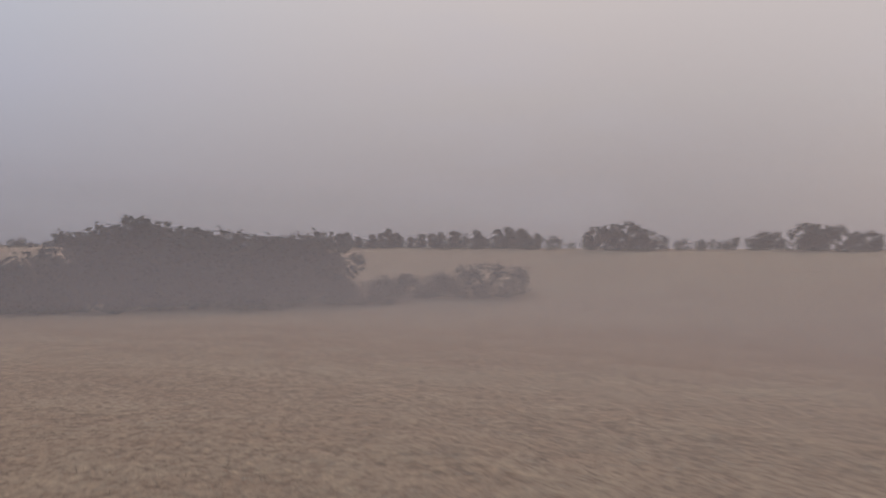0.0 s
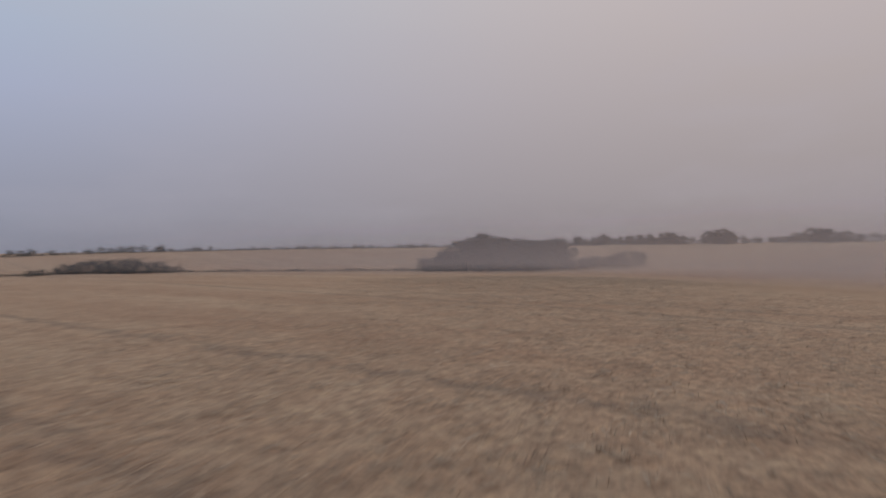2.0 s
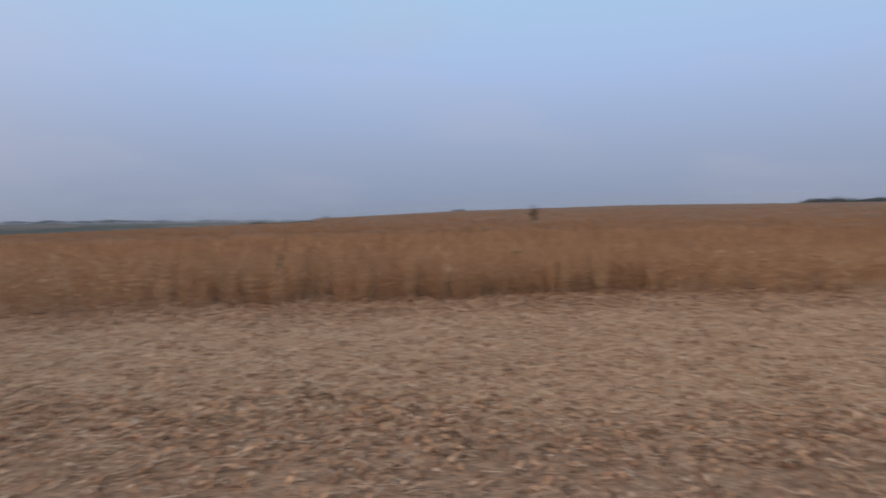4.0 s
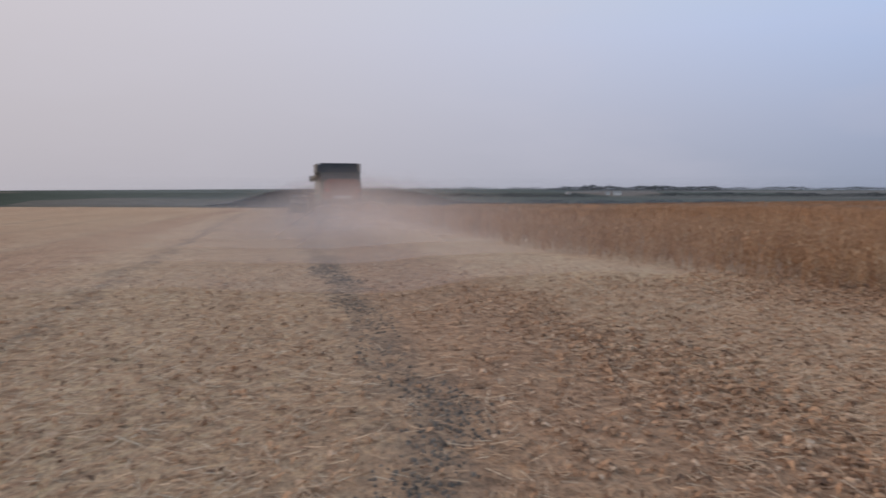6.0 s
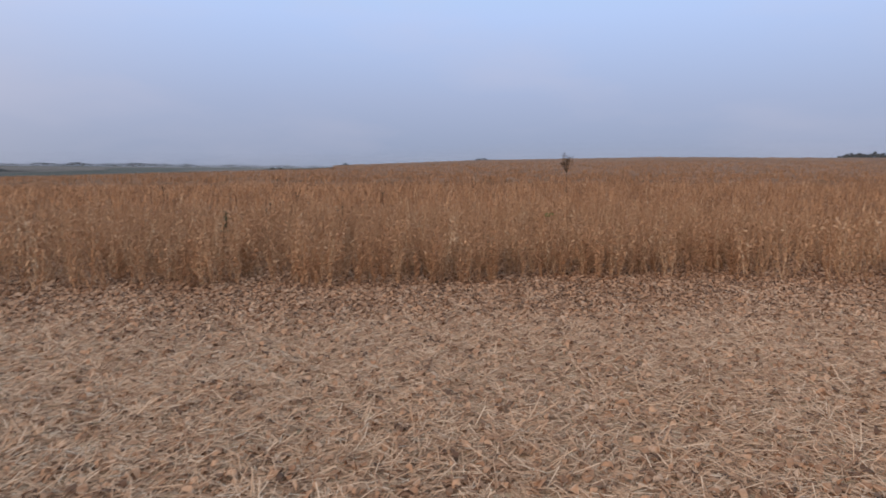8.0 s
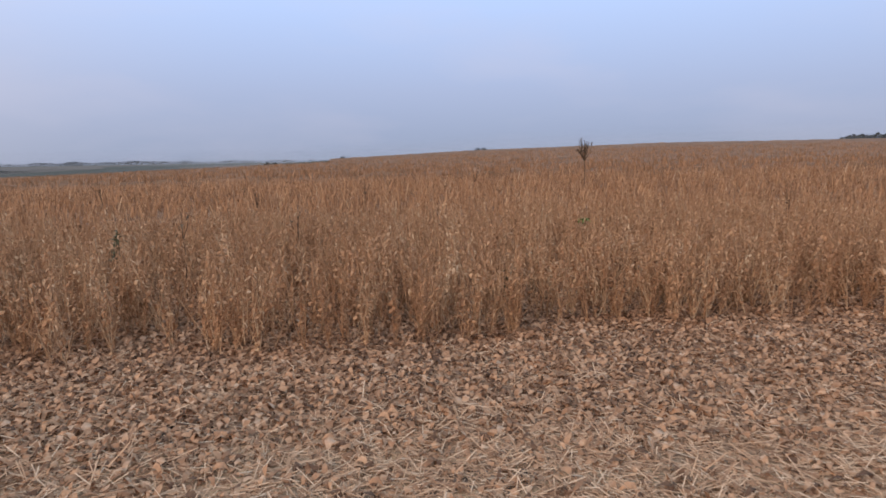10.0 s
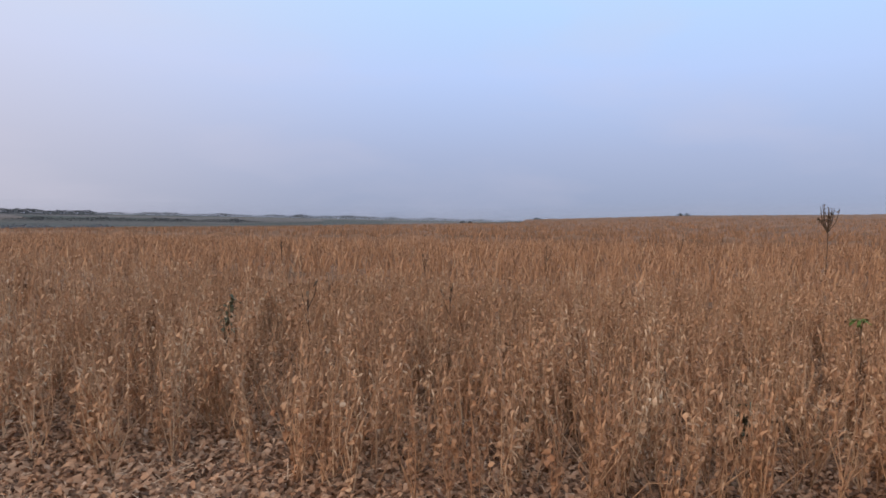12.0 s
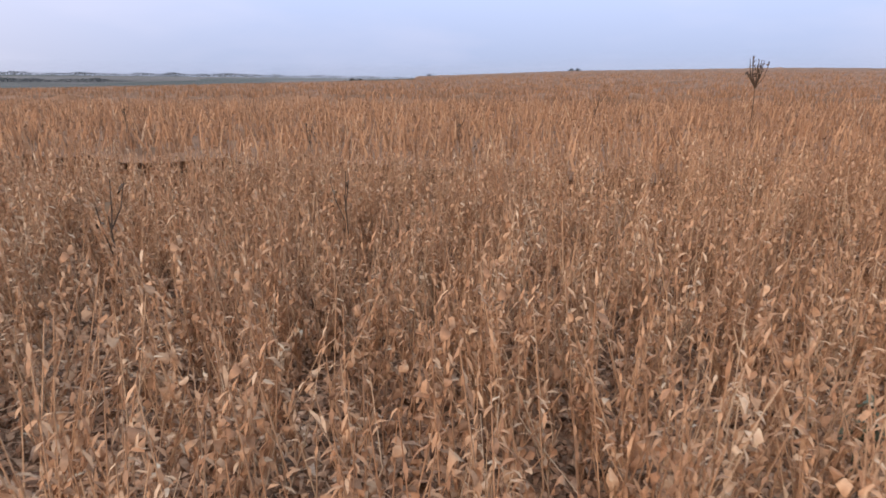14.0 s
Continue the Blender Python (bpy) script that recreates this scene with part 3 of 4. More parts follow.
build_canopy()
k = 32000
th = np.radians(rng.uniform(4, 172, k))
rr = 34 + 150 * rng.uniform(0, 1, k) ** 1.6
w = np.stack([rr * np.cos(th), rr * np.sin(th)], 1)
w = w[(w[:, 1] > EDGE + 24) & ~((np.degrees(th) > 105) & (rr > 128))]
tuft = []
for s in range(5):
    g = np.random.default_rng(300 + s)
    pl = Pile()
    for kk in range(4):
        chip(pl, (g.normal(0, .22), g.normal(0, .22), .45), g.uniform(.35, .52), .035, g.uniform(0, 6.3), g.uniform(1.3, 1.84), g.uniform(.0, .48))
    tuft.append(pl.arrays())
plant_all("soybean_crop", w, tuft, .9, 1.15, "dry soybean tops far into the field")


# ---------------------------------------------------------------- litter and stubble
def leaf_bits(seed):
    g = np.random.default_rng(seed)
    p = Pile()
    blade(p, (-.03, 0, .012), g.uniform(.035, .085), g.uniform(.014, .036), 0, g.uniform(-.15, .45), g.uniform(.8, 2.2), g.uniform(.05, .95), g)
    return p.arrays()


def straw_bits(seed):
    g = np.random.default_rng(seed)
    p = Pile()
    L = g.uniform(.04, .13)
    splinter(p, (-L / 2, 0, .012), L, .0045, 0, g.uniform(-.04, .25) * (1 if seed % 4 else 2.4), g.uniform(.1, .95))
    L = g.uniform(.03, .08)
    splinter(p, (g.uniform(-.05, .05), g.uniform(-.05, .05), .01), L, .005, g.uniform(0, 6.3), g.uniform(-.05, .3), g.uniform(0, .8))
    return p.arrays()


def heap_bits(seed):
    """A small ruffled heap of straw, its ends sticking up all ways."""
    g = np.random.default_rng(seed)
    p = Pile()
    for q in range(16):
        a, r = g.uniform(0, math.tau), abs(g.normal(0, .07))
        splinter(p, (r * math.cos(a), r * math.sin(a), max(.005, .05 - r * .4)), g.uniform(.05, .14), .005, g.uniform(0, math.tau), g.uniform(-.25, .75), g.uniform(.2, 1))
    return p.arrays()


def stub_bits(seed):
    g = np.random.default_rng(seed)
    p = Pile()
    for q in range(2):
        x, y = g.normal(0, .1, 2)
        splinter(p, (x, y, 0), g.uniform(.03, .05), .006, g.uniform(0, 6.3), g.uniform(.9, 1.9), g.uniform(.2, .9))
    for q in range(6):
        splinter(p, (g.normal(0, .12), g.normal(0, .12), .012), g.uniform(.06, .16), .008, g.uniform(0, 6.3), g.uniform(-.05, .3), g.uniform(.1, .9))
    return p.arrays()


leaves = [leaf_bits(i) for i in range(24)]
straws = [straw_bits(40 + i) for i in range(16)]
heaps = [heap_bits(140 + i) for i in range(8)]
stubs = [stub_bits(80 + i) for i in range(8)]


def strew(name, templates, x0, x1, y0, y1, density, material, label, prob=None, lo=.8, hi=1.3):
    k = int((x1 - x0) * (y1 - y0) * density)
    w = np.stack([rng.uniform(x0, x1, k), rng.uniform(y0, y1, k)], 1)
    if prob is not None:
        w = w[rng.uniform(0, 1, k) < prob(w[:, 0], w[:, 1])]
    pos = np.column_stack([w, land(w[:, 0], w[:, 1])])
    ob = scatter(name, templates, pos, rng.uniform(0, math.tau, len(w)), rng.uniform(lo, hi, len(w)), material, rng, .3, .1)
    return tagged(ob, label, "litter", kind="stuff")


def bow(x, a, b):
    """A soft step from 0 at a to 1 at b."""
    f = np.clip((x - a) / (b - a), 0, 1)
    return f * f * (3 - 2 * f)


def bare(x, y):
    """How far a place is clear of the wheel track."""
    return np.clip(np.abs(y + 2.95 - 4.15 * bow(x, 2.5, -4)) / .6 - .1 + .35 * bow(x, -1, 3), .15, 1)


def swath(x, y):
    """How much pale straw lies: most in a strip off the cut edge, little at its foot or in the brown strips."""
    q = y + .2 * np.sin(x * .5) + .2 * np.sin(x * 1.7)
    strips = np.interp(q, (-12, -6.8, -6.3, -4.6, -4.0, 1.0, 1.8, 3.3, 4.3), (.5, .5, .18, .18, .5, .5, .2, .2, .88))
    foot = np.interp(edge_at(x) - q, (0, 1.6, 2.8), (.2, .26, 1))
    return np.minimum(strips, foot)


def thin(reach):
    """Pieces thin out with distance from the stand."""
    return lambda x, y: bare(x, y) * np.clip((reach - np.hypot(x, y + 1.5)) / (reach * .75), 0, 1)


rim = lambda x, y: bare(x, y) * np.clip((9.5 - np.abs(x + .8)) / 4.5, 0, 1) * np.clip((y - 2.5) / 2.5, 0, 1)
strew("leaf_litter", leaves, -10, 8.5, 2.5, EDGE + 5, 950, M_LITTER, "curled brown soybean leaves fallen on the soil", lambda x, y: rim(x, y) * (1 - .88 * swath(x, y)), .8, 1.3)
strew("straw_litter", straws, -10, 8.5, 2.5, EDGE + .5, 760, M_STRAW, "pale chopped straw lying over the stubble", lambda x, y: rim(x, y) * swath(x, y), .8, 1.4)
strew("straw_heaps", heaps, -10, 8.5, 2.0, EDGE - .5, 16, M_STRAW, "ruffled little heaps of pale straw", lambda x, y: rim(x, y + .5) * swath(x, y), .7, 1.3)
near, wide = thin(15), thin(26)
strew("straw_heaps", heaps, -13, 13, -13, 8, 4, M_STRAW, "scattered ruffled heaps of straw on the stubble", lambda x, y: near(x, y) * swath(x, y), .7, 1.2)
strew("leaf_litter", leaves, -15, 15, -16, 10.5, 100, M_LITTER, "brown leaf litter over the stubble", lambda x, y: near(x, y) * (1 - .75 * swath(x, y)), .8, 1.3)
strew("straw_litter", straws, -15, 15, -16, 10.5, 260, M_STRAW, "pale chopped straw over the stubble", lambda x, y: near(x, y) * swath(x, y), .9, 1.5)
strew("straw_litter", straws, -26, 26, -27, 10.5, 40, M_STRAW, "coarse pale straw over the stubble", lambda x, y: wide(x, y) * swath(x, y), 1.2, 1.8)
for d, reach, dens in ((54, 15, 10), (36, 13, 7), (18, 14, 7)):
    cx, cy = out(d)
    fade = lambda x, y, cx=cx, cy=cy, reach=reach: np.clip((reach - np.hypot(x - cx, y - cy)) / (reach * .6), 0, 1)
    strew("stubble", stubs, cx - reach, cx + reach, cy - reach, cy + reach, dens, M_STUB, "short cut stubble and straw on the lower field", fade, .9, 1.4)

def clod_bits(seed):
    """A crumbly lump of soil with a broken outline."""
    g = np.random.default_rng(seed)
    p = Pile()
    r = g.uniform(.007, .018)
    ring = [(r * math.cos(a) * g.uniform(.7, 1.3), r * math.sin(a) * g.uniform(.7, 1.3), -.004) for a in np.linspace(0, math.tau, 6)[:-1]]
    mid = [(x * .6, y * .6, r * g.uniform(.5, 1.0)) for x, y, z in ring]
    t = [(i, (i + 1) % 5, 5 + (i + 1) % 5) for i in range(5)] + [(i, 5 + (i + 1) % 5, 5 + i) for i in range(5)] + [(5, 6, 7), (5, 7, 8), (5, 8, 9)]
    p.add(ring + mid, t, g.uniform(.1, .9))
    return p.arrays()


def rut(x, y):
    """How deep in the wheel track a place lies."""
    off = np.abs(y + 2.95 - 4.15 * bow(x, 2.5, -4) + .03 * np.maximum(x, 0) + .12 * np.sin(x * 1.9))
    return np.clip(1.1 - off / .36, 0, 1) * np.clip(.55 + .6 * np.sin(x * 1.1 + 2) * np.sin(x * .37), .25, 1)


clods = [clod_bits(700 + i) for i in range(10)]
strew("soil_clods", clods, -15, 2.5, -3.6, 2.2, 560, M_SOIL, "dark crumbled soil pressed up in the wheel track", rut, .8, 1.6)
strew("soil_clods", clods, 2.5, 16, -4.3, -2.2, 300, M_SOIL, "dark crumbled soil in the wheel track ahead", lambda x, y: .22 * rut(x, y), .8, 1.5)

strew("soil_clods", clods, -4, 6, 7.6, 10.2, 500, M_SOIL, "small patches of dark soil showing between the fallen leaves",
      lambda x, y: np.clip((np.sin(x * 2.1 + y) * np.sin(y * 3.7 - x * .8 + 1) - .62) * 4, 0, .9), .8, 1.5)

# ---------------------------------------------------------------- trees and bushes
def polar(b, r):
    x, y = r * math.cos(radians(b)), r * math.sin(radians(b))
    return x, y, float(land(x, y))


def make_tree(seed, tall, wide, trunk, clumps=26, leafs=34, leaf=0.2):
    """A broadleaf tree or bush: tapered trunk, limbs, crown of loose leaf clumps."""
    g = np.random.default_rng(seed)
    root = new("tree")
    wood = Pile()
    stick(wood, [(0, 0, -.1), (g.normal(0, .03), g.normal(0, .03), tall * .3), (g.normal(0, .08), g.normal(0, .08), tall * .75)], .05 * tall, .012 * tall, .5, 6)
    crown = Pile()
    for c in range(clumps):
        a, f = g.uniform(0, math.tau), trunk + (1 - trunk) * (c + g.uniform(0, 1)) / clumps
        rad = wide * .5 * math.sqrt(max(0.06, 1 - max(0, (f - .4) / .6) ** 2.2)) * (.75 + .25 * min(1, f / .4)) * math.sqrt(g.uniform(.1, 1))
        q = np.array([rad * math.cos(a), rad * math.sin(a), tall * f * .93])
        if c % 3 == 0:
            stick(wood, [(0, 0, tall * f * .45), q * (.5, .5, .85), q], .015 * tall, .005 * tall, .5, 4)
        s = g.uniform(.10, .2) * max(wide, tall * .6)
        for k in range(leafs):
            d = g.normal(0, 1, 3)
            d /= np.linalg.norm(d)
            w = q + d * s * g.uniform(.5, 1) * (1, 1, .8)
            chip(crown, w, leaf * g.uniform(.8, 1.7), leaf * g.uniform(.7, 1.3), g.uniform(0, 6.3), g.uniform(-1, 1), g.uniform(0, 1))
    t = bulk("trunk", *wood.arrays(), M_BARK)
    c = bulk("crown", *crown.arrays(), M_LEAF)
    t.parent = c.parent = root
    return root


round_tree = [make_tree(500 + i, 1.0, 1.0, .03, 38, 44, .054) for i in range(3)]
low_bush = [make_tree(520 + i, 1.0, 1.7, .02, 32, 42, .064) for i in range(3)]
slim_tree = [make_tree(540 + i, 1.0, .42, .03, 22, 18, .10) for i in range(2)]
small_bush = [make_tree(560 + i, 1.0, 1.7, .02, 13, 15, .16) for i in range(3)]
brow_tree = [make_tree(580 + i, 1.0, 1.0, .03, 24, 20, .11) for i in range(4)]
used = set()


def grow(kind, b, r, tall, wide, label, group):
    """Stands a tree of that height at a bearing and distance."""
    src = kind[int(rng.integers(len(kind)))]
    x, y, z = polar(b, r)
    m = pose(x, y, z - .03, 0, 0, float(rng.uniform(0, 360)))
    if src.name in used:
        ob = copy_thing(src, m)
    else:
        used.add(src.name)
        ob = src
        ob.matrix_basis = m
    ob.scale = (wide, wide, tall)
    return tagged(ob, label, "tree", group)


def stand(b0, b1, r0, r1, count, lo, hi, kind, spread, label, group):
    for i in range(count):
        b = b0 + (b1 - b0) * (i + .5 + rng.uniform(-.4, .4)) / count
        h = float(rng.uniform(lo, hi))
        grow(kind, b, float(rng.uniform(r0, r1)), h, h * spread * float(rng.uniform(.85, 1.2)), label, group)


GROVE = "dark leafy tree in a hazy grove at the field edge"
stand(-54.0, -55.4, 94, 96, 4, 1.3, 1.8, low_bush, .9, "low dark bush at the edge of the grove", "grove")
stand(-55.2, -57.2, 94, 97, 5, 2.0, 2.9, low_bush, .8, "dark bush rising towards the grove", "grove")
stand(-56.5, -56.9, 98, 99, 1, 3.7, 3.9, round_tree, .8, GROVE, "grove")
stand(-57.5, -59.7, 96, 99, 5, 4.1, 4.7, round_tree, 1.0, GROVE, "grove")
stand(-56.5, -64.9, 93, 96, 13, 2.0, 2.8, low_bush, .75, "dark bush under the taller grove trees", "grove")
stand(-59.3, -61.0, 96, 100, 5, 3.1, 3.7, round_tree, 1.0, GROVE, "grove")
stand(-59.6, -61.4, 96, 100, 3, 3.5, 3.9, slim_tree, 1.5, GROVE, "grove")
stand(-61.0, -65.0, 95, 99, 9, 3.3, 4.1, round_tree, .95, GROVE, "grove")
stand(-64.8, -69.0, 92, 94, 10, .9, 1.3, low_bush, 1.0, "low scrub running out from the grove", "grove")
stand(-69.0, -70.7, 90, 92, 3, 1.5, 2.0, low_bush, .8, "rounded bush at the end of the scrub", "grove")
for i in range(17):
    u = (i + .5) / 17
    h = (.6 + 1.0 * math.sin(math.pi * min(1, u * 1.15)) ** .7 if u < .87 else .75) * float(rng.uniform(.85, 1.15))
    grow(low_bush, -36.0 + 9.6 * u, float(rng.uniform(93, 98)), h, h * 1.05, "low dark bush in an island of scrub", "scrub island")
for b0, b1, n, lo, hi, kind in ((-20, -23, 4, .7, 1.0, small_bush), (-23, -26.5, 4, .8, 1.2, small_bush), (-28, -34, 8, .9, 1.3, small_bush), (-35, -37.5, 3, .7, 1.0, small_bush),
                                (-43, -50, 8, .5, .8, small_bush), (-51, -54, 4, .6, .9, small_bush), (-65.5, -74, 20, 1.0, 1.8, slim_tree), (-65.5, -74.5, 12, .8, 1.3, small_bush),
                                (-75, -77.2, 5, 1.2, 1.8, brow_tree), (-77, -80.5, 4, .4, .7, small_bush), (-80.3, -84.7, 8, .9, 1.6, brow_tree), (-86.3, -91.8, 12, 1.1, 1.7, brow_tree),
                                (-86.3, -96, 9, 1.0, 1.4, small_bush), (-63, -104, 90, .5, .95, small_bush), (-41, -56, 26, .4, .65, small_bush), (-19, -41, 34, .4, .75, small_bush), (-93, -104, 12, .9, 1.5, brow_tree), (-104, -122, 16, .9, 1.7, brow_tree)):
    for i in range(n):
        b = b0 + (b1 - b0) * (i + .5 + rng.uniform(-.4, .4)) / n
        u = (i + .5) / n
        h = (lo + (hi - lo) * math.sin(math.pi * u)) * float(rng.uniform(.7, 1.12)) if kind is brow_tree else float(rng.uniform(lo, hi))
        sp = {id(small_bush): .9, id(brow_tree): 1.1, id(slim_tree): 1.3}[id(kind)]
        grow(kind, b, float(brow(b)) + float(rng.uniform(0, 3)), h, h * sp, "hazy grey-green tree on the brow of the far field", "tree line")
for b, r, h, w in ((92.4, 236, 1.5, 1.6), (91.8, 238, 1.5, 1.6), (110.2, 150, 1.25, 1.1), (109.6, 150, 1.15, 1.0), (104, 220, 1.4, 1.8)):
    grow(low_bush, b, r, h, w, "small dark bush far out in the crop", "field bushes")


def woods(b0, b1, r, lo, hi, sink, label):
    """A far belt of woodland, ragged along its top and tapering off at its ends."""
    p = Pile()
    n = int(abs(b1 - b0) * 14) + 6
    ph = rng.uniform(0, 6.3, 3)
    for i in range(n):
        u = i / (n - 1)
        b = b0 + (b1 - b0) * u
        x, y, z = polar(b, r * rng.uniform(.985, 1.015))
        wave = .5 + .25 * math.sin(b * 1.3 + ph[0]) + .15 * math.sin(b * 3.1 + ph[1]) + rng.normal(0, .05)
        h = (lo + (hi - lo) * min(1, max(0, wave))) * min(1, .35 + 5 * min(u, 1 - u))
        wd = r * radians(abs(b1 - b0)) / n * 1.1
        for k in range(13):
            q = (x + rng.normal(0, wd * .55), y + rng.normal(0, wd * .55), z - sink + (h + sink) * math.sqrt(rng.uniform(0, 1)) - h * .08)
            chip(p, q, h * rng.uniform(.25, .55), h * .5, rng.uniform(0, 6.3), rng.uniform(-.8, .8), rng.uniform(0, 1))
    return tagged(bulk("far_woods", *p.arrays(), M_LEAF), label, "woods", kind="stuff")


def hedge(b0, b1, reach, lo, hi, label):
    """A low ragged hedge or strip of rank growth along a field's edge."""
    p = Pile()
    for b in np.arange(min(b0, b1), max(b0, b1), .12):
        x, y, z = polar(b, reach(b) + rng.normal(0, .3))
        h = lo + (hi - lo) * (.5 + .5 * math.sin(b * 2.3) * math.sin(b * .9 + 1)) * rng.uniform(.6, 1.2)
        for k in range(9):
            chip(p, (x + rng.normal(0, .25), y + rng.normal(0, .25), z + h * rng.uniform(-.1, .7)), h * rng.uniform(.4, .8), .22, rng.uniform(0, 6.3), rng.uniform(-.9, .9), rng.uniform(0, 1))
    return tagged(bulk("hedge", *p.arrays(), M_RANK), label, "hedge", kind="stuff")


hedge(-17, -55.5, lambda b: 96.5, .15, .38, "low dull strip of rank growth between scrub and grove")
hedge(-14, -66, lambda b: float(brow(b)) + 1, .2, .45, "thin dark hedge along the brow of the far field")

BELT = "dark belt of trees far beyond the fields"
woods(65, 51.2, 590, 4.6, 6.2, 2, BELT)
woods(50, 39.4, 590, 3.2, 4.8, 2, BELT)
woods(37, 32, 590, 2.2, 3.6, 2, BELT)
woods(16, 8, 560, 1.5, 3.2, 3, BELT)
woods(9.5, -6, 600, 2.5, 5.0, 4, BELT)
for b0, b1, r, lo, hi in ((178, 165, 1480, 2, 5), (167, 154, 1480, 2, 5), (156, 140.5, 1350, 6, 11), (142, 125, 1480, 3, 7), (127, 116, 1500, 4, 8), (117, 108, 1480, 3, 6), (109, 100, 1500, 3, 6),
                          (172, 150, 1000, 3, 6), (148, 128, 1050, 3, 6), (160, 138, 780, 3, 6)):
    woods(b0, b1, r, lo, hi, 4, "blue-grey woodland on the distant hills")

# ---------------------------------------------------------------- weeds in the crop
def weed(name, x, y, tall, fans, leafy, material, label, seed, dark=.5, low=.4):
    g = np.random.default_rng(seed)
    root = new(name)
    z = float(land(x, y))
    root.location = (x, y, z)
    st, lf = Pile(), Pile()
    stick(st, [(0, 0, 0), (.02, .01, tall * .5), (0, 0, tall * .8)], .006 * tall, .004 * tall, dark, 5)
    bulk("stem", *st.arrays(), M_TWIG).parent = root
    for k in range(fans):
        a, f = g.uniform(0, math.tau), g.uniform(low, .82)
        o = np.array([math.cos(a), math.sin(a), 0]) * tall * g.uniform(.05, .125)
        top = np.array([o[0], o[1], tall * g.uniform(.85, 1.05)])
        twig = Pile()
        stick(twig, [(0, 0, tall * f * .9), o * .7 + (0, 0, tall * (f * .6 + .36)), top], .005 * tall, .003 * tall, dark, 4)
        bulk("branch", *twig.arrays(), M_TWIG).parent = root
        for j in range(leafy):
            q = top - (top - np.array([0, 0, tall * f])) * g.uniform(0, .8)
            blade(lf, q, .09 * g.uniform(.6, 1.2), .03, g.uniform(0, 6.3), g.uniform(-.5, 1.2), 1, g.uniform(.1, .9), g)
    if leafy:
        l = bulk("foliage", *lf.arrays(), material)
        l.parent = root
    return tagged(root, label, "weed", "weeds in the crop")


weed("tall_weed", 2.17, 24.8, 1.97, 14, 6, M_TWIG, "tall branching dark dead weed standing above the crop", 1, .35, .76)
weed("green_weed", 0.88, 14.1, .93, 2, 6, M_FRESH, "small bright green weed among the dry plants", 2, .8, .75)
weed("green_weed", -4.4, 11.9, .88, 4, 9, M_SAGE, "dull green weed near the cut edge", 3)
weed("green_weed", -0.15, 11.75, .5, 6, 9, M_SAGE, "grey-green weed low among the stalks", 4)
for i, (x, y, h) in enumerate(((-2.9, 13.6, 1.05), (-3.85, 12.4, 1.08), (-9.9, 20.0, 1.2), (-5.2, 18.0, 1.1), (-3.3, 19.5, 1.12), (4.5, 16.5, 1.0), (-8.0, 24.0, 1.15), (-1.2, 27, 1.2))):
    weed("dead_weed", x, y, h, 3, 1, M_TWIG, "thin dark dead weed stalk poking above the crop", 20 + i, .2)

# ---------------------------------------------------------------- harvesters
M_BODY = plain_mat("harvester_green", (0.075, 0.09, 0.075), 0.5, 0, .6, 1.2)
M_TANK = plain_mat("tank_dark", (0.045, 0.05, 0.06), 0.6, 0, .4, 1.2)
M_RED = plain_mat("red_paint", (0.30, 0.075, 0.05), 0.55, 0, .5, 1.0)
M_REDD = plain_mat("dusty_red_panel", (0.22, 0.07, 0.055), 0.6, 0, .5, 1.0)
M_RUB = plain_mat("rubber", (0.03, 0.028, 0.026), 0.9, 0, .6, 3)
M_RIM = plain_mat("rim_yellow", (0.35, 0.27, 0.06), 0.6, 0, .5, 3)
M_STEEL = plain_mat("worn_steel", (0.28, 0.27, 0.26), 0.45, .8, .4, 3)
M_WHITE = plain_mat("white_board", (0.75, 0.75, 0.74), 0.5, 0, .2, 3)
M_GLASS = plain_mat("cab_glass", (0.03, 0.035, 0.04), 0.08, 0, .1, 3)
M_LAMP = plain_mat("red_lamp", (0.5, 0.04, 0.03), 0.2, 0, .1, 3)


def box_bm(bm, x0, x1, y0, y1, z0, z1, taper=1.0, bevel=.03):
    """A bevelled box whose top may be narrower or wider."""
    cx, cy = (x0 + x1) / 2, (y0 + y1) / 2
    vs = []
    for z, k in ((z0, 1.0), (z1, taper)):
        for sx, sy in ((-1, -1), (1, -1), (1, 1), (-1, 1)):
            vs.append(bm.verts.new((cx + sx * k * (x1 - x0) / 2, cy + sy * k * (y1 - y0) / 2, z)))
    fs = [bm.faces.new([vs[i] for i in q]) for q in ((3, 2, 1, 0), (4, 5, 6, 7), (0, 1, 5, 4), (1, 2, 6, 5), (2, 3, 7, 6), (3, 0, 4, 7))]
    if bevel:
        bmesh.ops.bevel(bm, geom=list({e for f in fs for e in f.edges}), offset=bevel, segments=2, affect="EDGES")
    return bm


def boxy(name, dims, mat, parent, taper=1.0, bevel=.03, label=""):
    return part(name, box_bm(bmesh.new(), *dims, taper, bevel), mat, parent, label)


def spin(profile, segs=24):
    """A solid of revolution about y from (radius, y) pairs."""
    bm = bmesh.new()
    rings = [[bm.verts.new((r * math.cos(k * math.tau / segs), y, r * math.sin(k * math.tau / segs))) for k in range(segs)] for r, y in profile]
    for a0, a1 in zip(rings, rings[1:]):
        for k in range(segs):
            bm.faces.new((a0[k], a0[(k + 1) % segs], a1[(k + 1) % segs], a1[k]))
    bm.faces.new(rings[0][::-1])
    bm.faces.new(rings[-1])
    bmesh.ops.recalc_face_normals(bm, faces=bm.faces)
    return bm


